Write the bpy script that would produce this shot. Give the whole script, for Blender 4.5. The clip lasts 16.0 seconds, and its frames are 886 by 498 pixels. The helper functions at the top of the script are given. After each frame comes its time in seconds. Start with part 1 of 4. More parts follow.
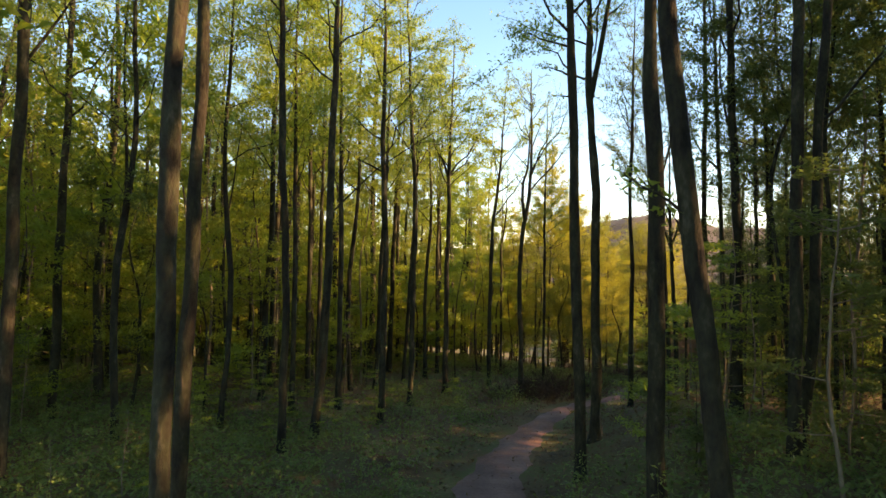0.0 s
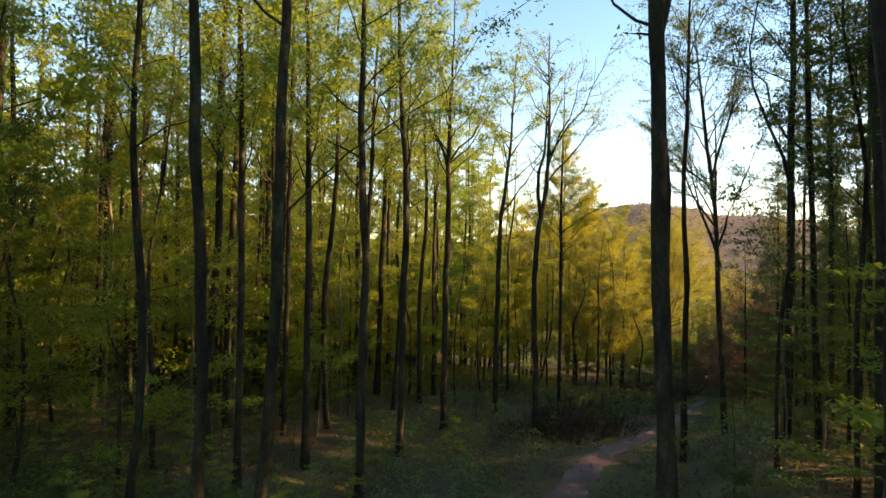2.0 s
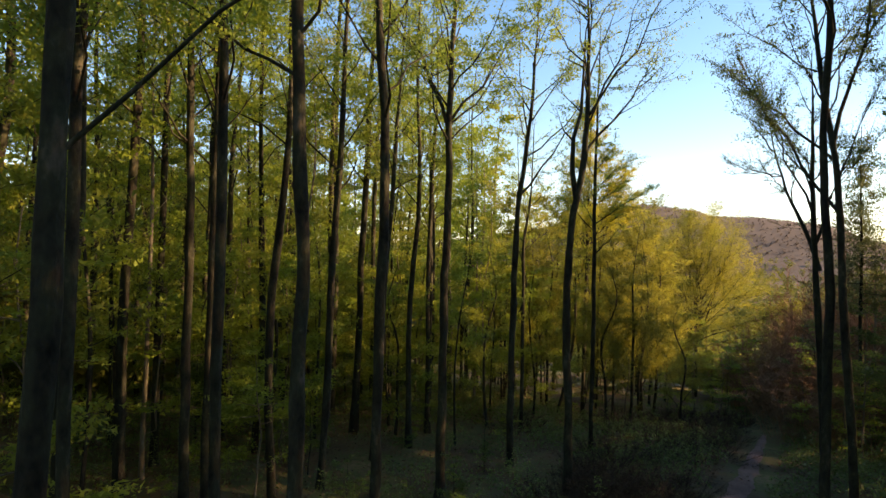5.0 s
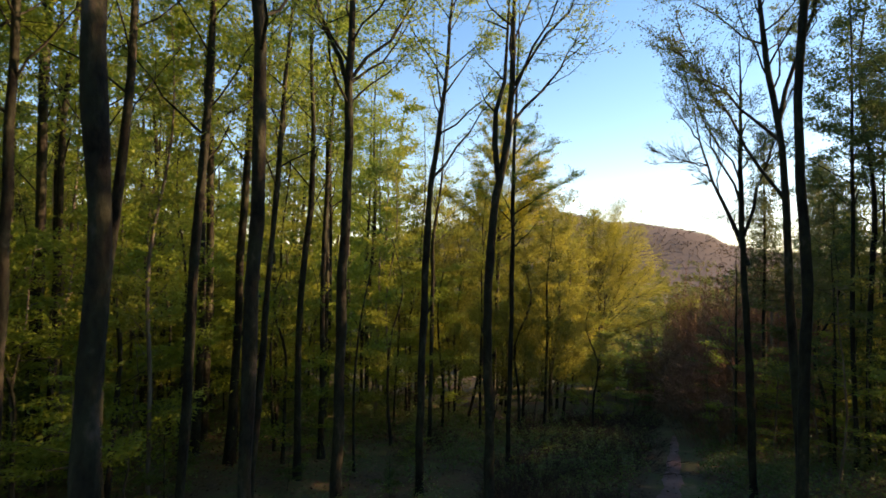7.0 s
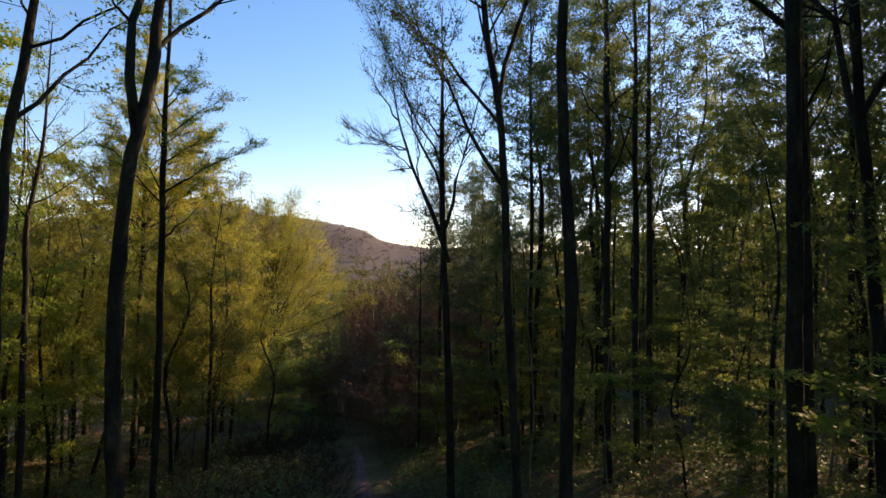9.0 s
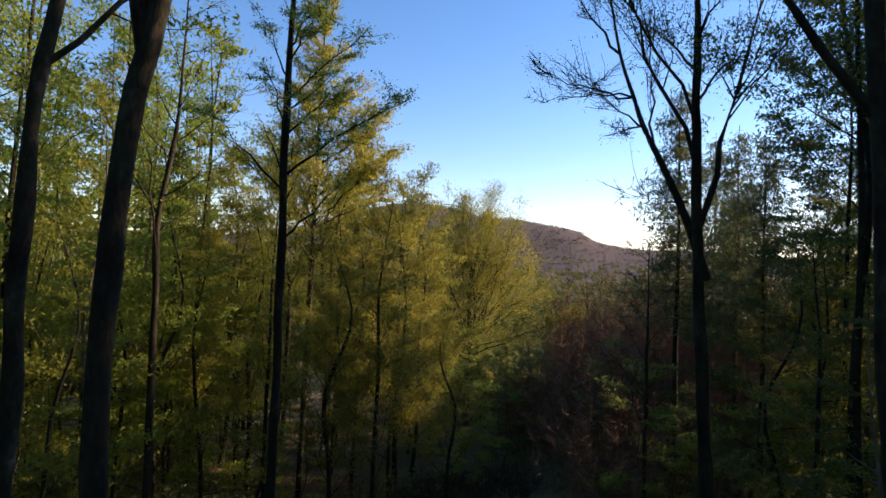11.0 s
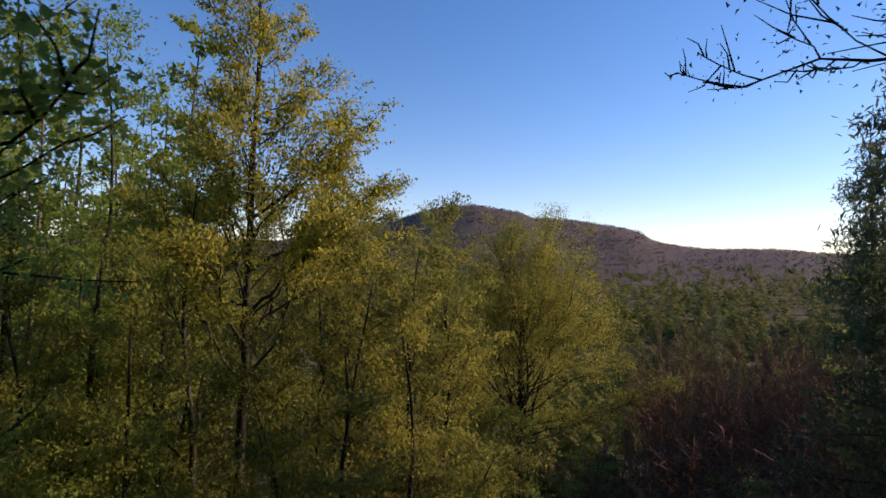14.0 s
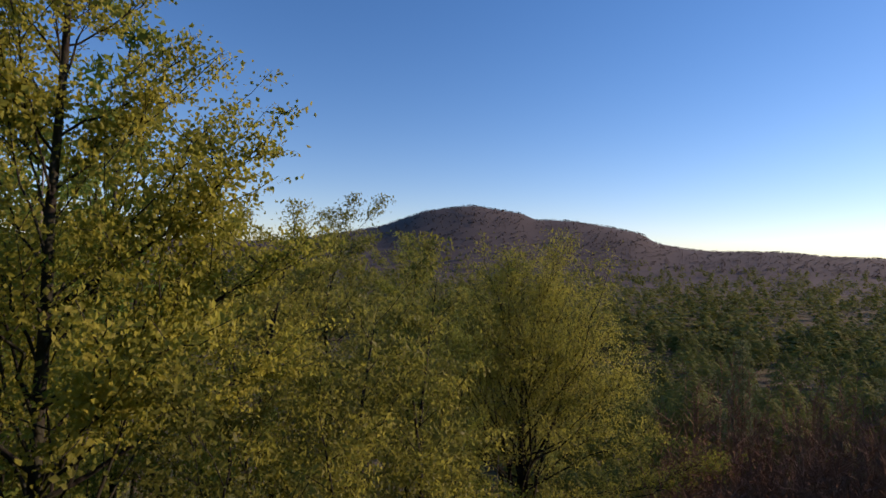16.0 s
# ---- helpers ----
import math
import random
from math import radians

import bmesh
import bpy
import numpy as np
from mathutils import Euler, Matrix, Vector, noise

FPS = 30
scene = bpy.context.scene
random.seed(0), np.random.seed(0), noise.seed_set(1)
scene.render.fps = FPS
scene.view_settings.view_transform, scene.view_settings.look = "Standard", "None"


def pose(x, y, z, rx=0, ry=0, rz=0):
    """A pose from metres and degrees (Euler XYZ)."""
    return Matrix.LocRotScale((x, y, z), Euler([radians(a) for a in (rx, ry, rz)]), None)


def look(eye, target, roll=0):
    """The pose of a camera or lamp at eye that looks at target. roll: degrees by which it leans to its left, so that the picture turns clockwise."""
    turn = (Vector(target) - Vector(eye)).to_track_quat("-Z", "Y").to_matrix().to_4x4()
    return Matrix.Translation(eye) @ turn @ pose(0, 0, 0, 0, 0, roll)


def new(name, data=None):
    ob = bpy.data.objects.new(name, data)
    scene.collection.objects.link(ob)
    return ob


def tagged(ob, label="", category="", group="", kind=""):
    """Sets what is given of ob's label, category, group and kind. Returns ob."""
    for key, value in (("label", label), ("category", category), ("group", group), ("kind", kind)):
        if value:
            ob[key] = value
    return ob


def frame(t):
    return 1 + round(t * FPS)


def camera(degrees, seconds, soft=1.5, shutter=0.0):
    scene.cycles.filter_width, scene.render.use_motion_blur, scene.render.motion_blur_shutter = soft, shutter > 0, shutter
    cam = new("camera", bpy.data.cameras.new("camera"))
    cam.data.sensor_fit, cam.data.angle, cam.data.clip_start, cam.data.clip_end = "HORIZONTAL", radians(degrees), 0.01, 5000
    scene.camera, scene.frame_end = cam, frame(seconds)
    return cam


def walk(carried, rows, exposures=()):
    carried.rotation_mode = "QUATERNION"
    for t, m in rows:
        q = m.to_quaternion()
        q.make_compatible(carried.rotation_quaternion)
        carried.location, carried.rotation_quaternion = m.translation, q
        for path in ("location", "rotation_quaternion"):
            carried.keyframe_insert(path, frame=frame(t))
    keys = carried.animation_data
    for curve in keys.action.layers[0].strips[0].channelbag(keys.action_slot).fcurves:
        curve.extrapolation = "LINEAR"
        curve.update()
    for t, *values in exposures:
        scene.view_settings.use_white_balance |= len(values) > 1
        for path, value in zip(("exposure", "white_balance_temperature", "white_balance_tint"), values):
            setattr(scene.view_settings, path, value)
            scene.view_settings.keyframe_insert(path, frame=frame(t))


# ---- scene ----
cam = camera(77.4, 16.0, soft=1.55, shutter=0.1)
PATH = [
    (0, (0.937, 2.14, 4.896), (0.908, 4.137, 5.0), 1.0),
    (0.5, (0.887, 3.335, 5.097), (0.861, 5.333, 5.192), 1.2),
    (1, (0.827, 4.556, 5.382), (0.806, 6.554, 5.463), 1.3),
    (1.5, (0.764, 5.936, 5.567), (0.749, 7.935, 5.641), 1.3),
    (2, (0.75, 7.399, 5.885), (0.737, 9.398, 5.943), 1.0),
    (2.5, (0.705, 8.792, 6.015), (0.696, 10.791, 6.069), 1.0),
    (3, (0.83, 10.079, 6.046), (0.812, 12.078, 6.098), 1.4),
    (3.5, (0.796, 11.312, 6.006), (0.781, 13.311, 6.063), 1.3),
    (4, (0.767, 12.411, 5.975), (0.755, 14.411, 6.033), 1.3),
    (6.5, (0.648, 16.249, 5.706), (0.732, 18.246, 5.766), 1.5),
    (7, (0.742, 17.131, 5.651), (1.097, 19.098, 5.726), 1.3),
    (7.5, (0.938, 18.128, 5.766), (1.691, 19.979, 5.836), 0.9),
    (8, (1.154, 19.144, 5.845), (2.325, 20.764, 5.913), 0.7),
    (8.5, (1.505, 20.196, 5.851), (2.881, 21.646, 5.922), 0.7),
    (9, (2.117, 21.123, 5.798), (3.504, 22.562, 5.872), 0.6),
    (9.5, (2.893, 22.129, 5.812), (4.258, 23.588, 5.888), 0.9),
    (10, (3.809, 23.159, 5.915), (4.999, 24.765, 5.985), 1.4),
    (10.2, (4.205, 23.608, 5.969), (5.282, 25.292, 6.035), 1.7),
    (12.3, (7.325, 28.594, 6.696), (7.924, 30.502, 6.753), 1.4),
    (12.5, (7.552, 29.111, 6.934), (8.145, 31.02, 6.994), 1.4),
    (13, (8.104, 30.319, 7.549), (8.682, 32.233, 7.609), 1.3),
    (13.5, (8.601, 31.537, 8.054), (9.177, 33.451, 8.113), 1.3),
    (14, (9.083, 32.746, 8.471), (9.655, 34.661, 8.532), 1.2),
    (14.5, (9.564, 33.922, 8.872), (10.133, 35.838, 8.936), 1.1),
    (15, (10.131, 35.059, 9.349), (10.701, 36.975, 9.408), 1.3),
    (15.5, (10.606, 36.111, 9.746), (11.175, 38.027, 9.804), 1.5),
    (16, (11.021, 37.106, 9.965), (11.589, 39.022, 10.027), 1.5),
]
walk(cam, [(t, look(eye, target, roll)) for t, eye, target, roll in PATH],
     [(0, 2.32, 13500, 27), (3.5, 1.93, 11700, 27), (7, 1.57, 9600, 28), (9, 1.25, 8450, 32), (10, 1.19, 8050, 32), (12.5, 0.74, 6850, 36), (14, 0.44, 6800, 37), (16, 0.14, 6650, 34)])

# ---- world and sun ----
SUN_AZ, SUN_EL = radians(92), radians(21)      # azimuth measured from +y towards +x
world = bpy.data.worlds.new("sky")
scene.world = world
world.use_nodes = True
wn = world.node_tree
sky = wn.nodes.new("ShaderNodeTexSky")
sky.sky_type, sky.sun_disc = "NISHITA", False
sky.sun_elevation, sky.sun_rotation = SUN_EL, SUN_AZ
sky.air_density, sky.dust_density, sky.ozone_density = 1.0, 0.1, 2.7
tone = wn.nodes.new("ShaderNodeHueSaturation")
tone.inputs["Saturation"].default_value = 1.27
tone.inputs["Hue"].default_value = 0.499
wn.links.new(sky.outputs[0], tone.inputs["Color"])
wn.links.new(tone.outputs[0], wn.nodes["Background"].inputs[0])
wn.nodes["Background"].inputs[1].default_value = 0.132
sun = new("sun", bpy.data.lights.new("sun", "SUN"))
sun.data.energy, sun.data.angle, sun.data.color = 4.2, radians(0.6), (1.0, 0.79, 0.54)
sun_from = Vector((math.sin(SUN_AZ) * math.cos(SUN_EL), math.cos(SUN_AZ) * math.cos(SUN_EL), math.sin(SUN_EL)))
sun.matrix_world = look(sun_from * 100, (0, 0, 0))


# ---- materials ----
def material(name, colours, scale=4.0, rough=0.8, bump=0.3, stretch=(1, 1, 1), fine=30.0, detail=6.0):
    """A surface whose base colour runs through the given colours by two scales of noise."""
    m = bpy.data.materials.new(name)
    m.use_nodes = True
    n, l = m.node_tree.nodes, m.node_tree.links
    bsdf = n["Principled BSDF"]
    bsdf.inputs["Roughness"].default_value = rough
    bsdf.inputs["Specular IOR Level"].default_value = 0.2
    tc, mp = n.new("ShaderNodeTexCoord"), n.new("ShaderNodeMapping")
    mp.inputs["Scale"].default_value = stretch
    l.new(tc.outputs["Object"], mp.inputs[0])
    big, small = n.new("ShaderNodeTexNoise"), n.new("ShaderNodeTexNoise")
    for tex, sc in ((big, scale), (small, fine)):
        tex.inputs["Scale"].default_value, tex.inputs["Detail"].default_value = sc, detail
        l.new(mp.outputs[0], tex.inputs["Vector"])
    mix = n.new("ShaderNodeMath")
    mix.operation = "MULTIPLY_ADD"
    l.new(small.outputs["Fac"], mix.inputs[0])
    mix.inputs[1].default_value = 0.45
    l.new(big.outputs["Fac"], mix.inputs[2])
    ramp = n.new("ShaderNodeValToRGB")
    e = ramp.color_ramp.elements
    while len(e) < len(colours):
        e.new(0.5)
    for k, c in enumerate(colours):
        e[k].position = 0.45 + 0.55 * k / (len(colours) - 1)
        e[k].color = (*c, 1)
    l.new(mix.outputs[0], ramp.inputs[0])
    l.new(ramp.outputs[0], bsdf.inputs["Base Color"])
    if bump:
        b = n.new("ShaderNodeBump")
        b.inputs["Strength"].default_value, b.inputs["Distance"].default_value = bump, 0.05
        l.new(mix.outputs[0], b.inputs["Height"])
        l.new(b.outputs[0], bsdf.inputs["Normal"])
    return m


def leaf_material(name, dark, mid, light, through_light=0.45, rough=0.55, patch=0.6):
    """Thin leaves: every leaf its own shade, and some of the light passes through."""
    m = bpy.data.materials.new(name)
    m.use_nodes = True
    n, l = m.node_tree.nodes, m.node_tree.links
    bsdf, out = n["Principled BSDF"], n["Material Output"]
    bsdf.inputs["Roughness"].default_value = rough
    bsdf.inputs["Specular IOR Level"].default_value = 0.25
    geo, info = n.new("ShaderNodeNewGeometry"), n.new("ShaderNodeObjectInfo")
    add = n.new("ShaderNodeMath")
    add.operation = "MULTIPLY_ADD"
    add.inputs[1].default_value = 0.3
    half = n.new("ShaderNodeMath")
    half.operation = "MULTIPLY_ADD"
    half.inputs[1].default_value = 0.3
    l.new(info.outputs["Random"], half.inputs[0])
    patches, tc, soft = n.new("ShaderNodeTexNoise"), n.new("ShaderNodeTexCoord"), n.new("ShaderNodeMath")
    patches.inputs["Scale"].default_value, patches.inputs["Detail"].default_value = patch, 2.0
    l.new(tc.outputs["Object"], patches.inputs["Vector"])
    soft.operation = "MULTIPLY_ADD"
    soft.inputs[1].default_value, soft.inputs[2].default_value = 1.0, -0.3
    l.new(patches.outputs["Fac"], soft.inputs[0])
    l.new(soft.outputs[0], half.inputs[2])
    l.new(geo.outputs["Random Per Island"], add.inputs[0])
    l.new(half.outputs[0], add.inputs[2])
    ramp = n.new("ShaderNodeValToRGB")
    e = ramp.color_ramp.elements
    e.new(0.5)
    for k, c in enumerate((dark, mid, light)):
        e[k].position, e[k].color = 0.1 + 0.4 * k, (*c, 1)
    l.new(add.outputs[0], ramp.inputs[0])
    l.new(ramp.outputs[0], bsdf.inputs["Base Color"])
    tr, mix = n.new("ShaderNodeBsdfTranslucent"), n.new("ShaderNodeMixShader")
    l.new(ramp.outputs[0], tr.inputs[0])
    mix.inputs[0].default_value = through_light
    l.new(bsdf.outputs[0], mix.inputs[1])
    l.new(tr.outputs[0], mix.inputs[2])
    l.new(mix.outputs[0], out.inputs[0])
    return m


BARK = material("beech_bark", [(.007, .006, .005), (.026, .022, .017), (.038, .042, .026), (.11, .09, .072)], 3.6, 0.88, 1.0, (1, 1, .5), 18)
# BARK darkened in its colour, mostly for trunks standing backlit or in shade
BARK_DARK = material("darkened_bark", [(.007, .006, .005), (.02, .017, .014), (.031, .034, .021), (.085, .068, .054)], 4.0, 0.9, 1.0, (1, 1, .45), 22)
BARK_PALE = material("pale_bark", [(.07, .06, .048), (.15, .13, .10), (.27, .24, .19)], 1.6, 0.8, 0.3, (1, 1, .4), 12)
# dark brown twigs, with the shade over the brush also put into the colour
TWIG_DARK = material("shade_dark_twigs", [(.026, .016, .011), (.06, .037, .025), (.095, .06, .042)], 1.5, 0.9, 0.0, (1, 1, 1), 9)
TWIG = material("bare_twigs", [(.115, .064, .042), (.22, .128, .08), (.32, .195, .115)], 1.5, 0.9, 0.0, (1, 1, 1), 9)
LEAF = leaf_material("spring_leaves", (.142, .22, .036), (.225, .32, .056), (.325, .40, .084), .62)
LEAF_YELLOW = leaf_material("young_yellow_leaves", (.16, .21, .036), (.245, .29, .053), (.335, .36, .075), .58)
# LEAF darkened in its colour, mostly for backlit trees of the shaded wood
LEAF_DARK = leaf_material("shade_darkened_leaves", (.064, .107, .03), (.101, .151, .042), (.148, .20, .055), .6)
LEAF_OLIVE = leaf_material("olive_young_leaves", (.18, .198, .033), (.275, .285, .048), (.395, .38, .077), .6)
LEAF_GOLD = leaf_material("golden_young_leaves", (.25, .27, .04), (.37, .37, .058), (.51, .48, .088), .65)
LEAF_EDGE = leaf_material("edge_tree_leaves", (.116, .136, .027), (.19, .207, .04), (.28, .283, .06), .58)
LEAF_COPPER = leaf_material("copper_leaves", (.08, .05, .02), (.15, .085, .032), (.22, .14, .05))
NEEDLE = leaf_material("needles", (.06, .088, .036), (.108, .148, .058), (.17, .21, .085), 0.4)
HERB = leaf_material("forest_floor_herbs", (.064, .112, .033), (.106, .172, .05), (.165, .235, .07), 0.4)
DEAD_LEAF = leaf_material("fallen_leaves", (.06, .036, .022), (.13, .078, .045), (.22, .14, .085), 0.1, .8)
LITTER = material("leaf_litter", [(.04, .028, .019), (.105, .073, .044), (.078, .092, .034), (.21, .14, .08)], 0.5, 0.95, 0.6, (1, 1, 1), 7)
SOIL = material("trodden_soil", [(.105, .06, .055), (.185, .106, .096), (.265, .158, .143)], 0.8, 0.95, 0.4, (1, 1, 1), 11)
# hillside brown, lightened and greyed in the colour for distance haze
HILL = material("hazed_hillside", [(.072, .062, .055), (.085, .073, .066), (.10, .086, .078)], 0.008, 1.0, 0.0, (1, 1, 1), 0.06)
FAR_LEAF = leaf_material("far_woods_leaves", (.076, .098, .022), (.135, .158, .031), (.215, .222, .043), 0.38, .9, patch=0.05)
# bare woods greyed likewise, the haze being in their colour
FAR_TWIG = leaf_material("hazed_bare_woods", (.07, .06, .055), (.082, .071, .066), (.098, .085, .079), 0.1, .9, patch=0.006)


# ---- mesh tools ----
class Build:
    """Gathers vertices and quads, and turns them into one mesh."""

    def __init__(self):
        self.v, self.f, self.t, self.n = [], [], [], 0

    def add(self, verts, quads):
        self.v.append(np.asarray(verts, float).reshape(-1, 3))
        self.f.append(np.asarray(quads, int).reshape(-1, 4) + self.n)
        self.n += len(self.v[-1])

    def tube(self, pts, radii, sides=6):
        pts, radii = np.asarray(pts, float), np.asarray(radii, float)
        tan = np.gradient(pts, axis=0)
        tan /= np.linalg.norm(tan, axis=1)[:, None] + 1e-9
        ref = np.where(np.abs(tan[:, 2:]) > 0.9, np.array([[1.0, 0, 0]]), np.array([[0, 0, 1.0]]))
        a = np.cross(tan, ref)
        a /= np.linalg.norm(a, axis=1)[:, None] + 1e-9
        b = np.cross(tan, a)
        ang = np.arange(sides) * 2 * np.pi / sides
        ring = a[:, None] * np.cos(ang)[None, :, None] + b[:, None] * np.sin(ang)[None, :, None]
        verts = (pts[:, None] + ring * radii[:, None, None]).reshape(-1, 3)
        i, k = np.meshgrid(np.arange(len(pts) - 1), np.arange(sides), indexing="ij")
        k2 = (k + 1) % sides
        self.add(verts, np.stack([i * sides + k, i * sides + k2, (i + 1) * sides + k2, (i + 1) * sides + k], -1))

    def leaves(self, rng, at, size, flat=0.5, narrow=0.75, droop=0.15, simple=False):
        """One bent diamond a leaf, at each of the given places. flat: how level the leaves lie."""
        at = np.asarray(at, float).reshape(-1, 3)
        n = len(at)
        if not n:
            return
        az = rng.uniform(0, 2 * np.pi, n)
        el = rng.normal(-droop, 0.9 * (1 - flat) + 0.12, n)
        d = np.stack([np.cos(az) * np.cos(el), np.sin(az) * np.cos(el), np.sin(el)], 1)
        side = np.cross(d, np.array([0, 0, 1.0]) + rng.normal(0, 0.9 * (1 - flat) + 0.1, (n, 3)))
        side /= np.linalg.norm(side, axis=1)[:, None] + 1e-9
        up = np.cross(side, d)
        s = (size * rng.uniform(0.6, 1.35, n))[:, None]
        base, tip = at - d * s * 0.5, at + d * s * 0.5 - up * s * 0.08
        w = side * s * narrow * 0.5
        if simple:
            self.v.append(np.stack([base - w * 0.7, at + w, tip + w * 0.2], 1).reshape(-1, 3))
            self.t.append(np.arange(3 * n).reshape(n, 3) + self.n)
            self.n += 3 * n
            return
        verts = np.stack([base, at + w + up * s * 0.07, tip, at - w + up * s * 0.07], 1)
        self.add(verts, np.arange(4 * n).reshape(n, 4))

    def clumps(self, rng, at, facing, size, noise=0.2):
        """Small leafy scales that face outwards from a crown."""
        at, facing = at.reshape(-1, 3), facing.reshape(-1, 3)
        n = len(at)
        facing = facing / (np.linalg.norm(facing, axis=1)[:, None] + 1e-9) + rng.normal(0, noise, (n, 3))
        a = np.cross(facing, rng.normal(0, 1, (n, 3)))
        a /= np.linalg.norm(a, axis=1)[:, None] + 1e-9
        b = np.cross(facing, a)
        b /= np.linalg.norm(b, axis=1)[:, None] + 1e-9
        s = (size * rng.uniform(0.6, 1.4, n))[:, None]
        self.v.append(np.stack([at - a * s * 0.6 - b * s * 0.35, at + a * s * 0.6 - b * s * 0.35, at + b * s * 0.7], 1).reshape(-1, 3))
        self.t.append(np.arange(3 * n).reshape(n, 3) + self.n)
        self.n += 3 * n

    def mesh(self, name, mat, smooth=True):
        me = bpy.data.meshes.new(name)
        v = np.concatenate(self.v)
        f = np.concatenate(self.f).ravel() if self.f else np.zeros(0, int)
        t = np.concatenate(self.t).ravel() if self.t else np.zeros(0, int)
        me.vertices.add(len(v))
        me.vertices.foreach_set("co", v.astype(np.float32).ravel())
        me.loops.add(len(f) + len(t))
        me.loops.foreach_set("vertex_index", np.concatenate([f, t]).astype(np.int32))
        starts = np.concatenate([np.arange(0, len(f), 4), len(f) + np.arange(0, len(t), 3)])
        me.polygons.add(len(starts))
        me.polygons.foreach_set("loop_start", starts.astype(np.int32))
        me.polygons.foreach_set("use_smooth", np.full(len(starts), smooth))
        me.update(calc_edges=True)
        me.materials.append(mat)
        return me


def part(name, mesh, parent, label=""):
    ob = new(name, mesh)
    ob.parent = parent
    return tagged(ob, label)


def smooth_line(keys, n):
    """A smooth run of n points through the given keys."""
    keys = np.asarray(keys, float)
    t = np.linspace(0, len(keys) - 1, n)
    i = np.clip(t.astype(int), 0, len(keys) - 2)
    f = (t - i)[:, None]
    p0, p1, p2, p3 = (keys[np.clip(i + o, 0, len(keys) - 1)] for o in (-1, 0, 1, 2))
    return 0.5 * (2 * p1 + (p2 - p0) * f + (2 * p0 - 5 * p1 + 4 * p2 - p3) * f**2 + (3 * p1 - p0 - 3 * p2 + p3) * f**3)


# ---- ground ----
TRAIL = smooth_line([(-1.5, -30), (0.6, 0), (1.3, 9), (2.0, 16), (4.0, 22.5), (6.6, 27.8), (9.7, 31.3), (13.2, 36.3), (19.0, 45.3), (26, 57), (36, 75)], 240)
SKYLINE = [(-180, 2.5), (-95, 2.0), (-62, 1.9), (-52, 2.15), (-48, 2.55), (-42, 2.55), (-38.5, 3.05), (-37.2, 3.45), (-36.4, 4.15), (-33.5, 4.8), (-29, 5.45), (-25.6, 5.45), (-24.6, 6.1), (-19.3, 6.85), (-14.5, 6.1), (-10, 4.4), (0, 2.6), (40, 2.0), (180, 2.5)]


def trail_offset(x, y):
    """Signed distance from the trail (to its right positive)."""
    x, y = np.asarray(x, float), np.asarray(y, float)
    cx = np.interp(y, TRAIL[:, 1], TRAIL[:, 0])
    slope = np.interp(y, TRAIL[:-1, 1], np.diff(TRAIL[:, 0]) / np.diff(TRAIL[:, 1]))
    return (x - cx) / np.sqrt(1 + slope**2)


def ground_z(x, y):
    x, y = np.asarray(x, float), np.asarray(y, float)
    u = 0.35 * x + 0.94 * y
    z = -0.1 - 0.055 * np.maximum(u - 14, 0) - 0.05 * np.maximum(u - 38, 0) - 0.12 * np.maximum(u - 72, 0)
    z = np.maximum(z, -24 + 0.02 * (z + 24))
    off = trail_offset(x, y)
    near = 1 / (1 + np.exp(np.clip((u - 34) / 4, -40, 40)))
    z = z + near * 1.7 * np.clip((off - 1.2) / 4, 0, 1) ** 1.2 + near * 0.25 * np.clip((-off - 1.2) / 3, 0, 1)
    rise = 0.35 * np.sin(x * 0.21 + 1.3) * np.sin(y * 0.17) + 0.12 * np.sin(x * 0.9) * np.sin(y * 0.8 + 2)
    z = z + rise * np.clip((np.abs(off) - 1) / 4, 0, 1)
    r, az = np.hypot(x - 10, y - 38), np.degrees(np.arctan2(-(x - 10), y - 38))
    top = 1180 * np.tan(np.radians(np.interp(az, [a for a, _ in SKYLINE], [e for _, e in SKYLINE]))) - 2
    k = np.clip((r - 680) / 500, 0, 1)
    plain = -24 + 24 * np.clip((r - 250) / 500, 0, 1)
    far = plain + (top - plain) * (k * k * (3 - 2 * k)) - 60 * np.clip((r - 1250) / 2500, 0, 1)
    m = np.clip((r - 130) / 180, 0, 1)
    m = m * m * (3 - 2 * m)
    return z * (1 - m) + far * m


def build_ground():
    rings = np.concatenate([np.linspace(0, 60, 80), 60 * 1.045 ** np.arange(1, 99)])
    spokes = 220
    a = np.arange(spokes) * 2 * np.pi / spokes
    x = 4 + rings[:, None] * np.sin(a)
    y = 25 + rings[:, None] * np.cos(a)
    b = Build()
    i, k = np.meshgrid(np.arange(len(rings) - 1), np.arange(spokes), indexing="ij")
    k2 = (k + 1) % spokes
    b.add(np.stack([x, y, ground_z(x, y)], -1), np.stack([i * spokes + k2, i * spokes + k, (i + 1) * spokes + k, (i + 1) * spokes + k2], -1))
    me = b.mesh("ground", LITTER)
    me.materials.append(HILL)
    mid = np.repeat((rings[:-1] + rings[1:]) / 2, spokes)
    me.polygons.foreach_set("material_index", (mid > 620).astype(np.int32))
    tagged(new("ground", me), "forest floor of brown leaf litter falling to a wooded valley", "ground", kind="structure")


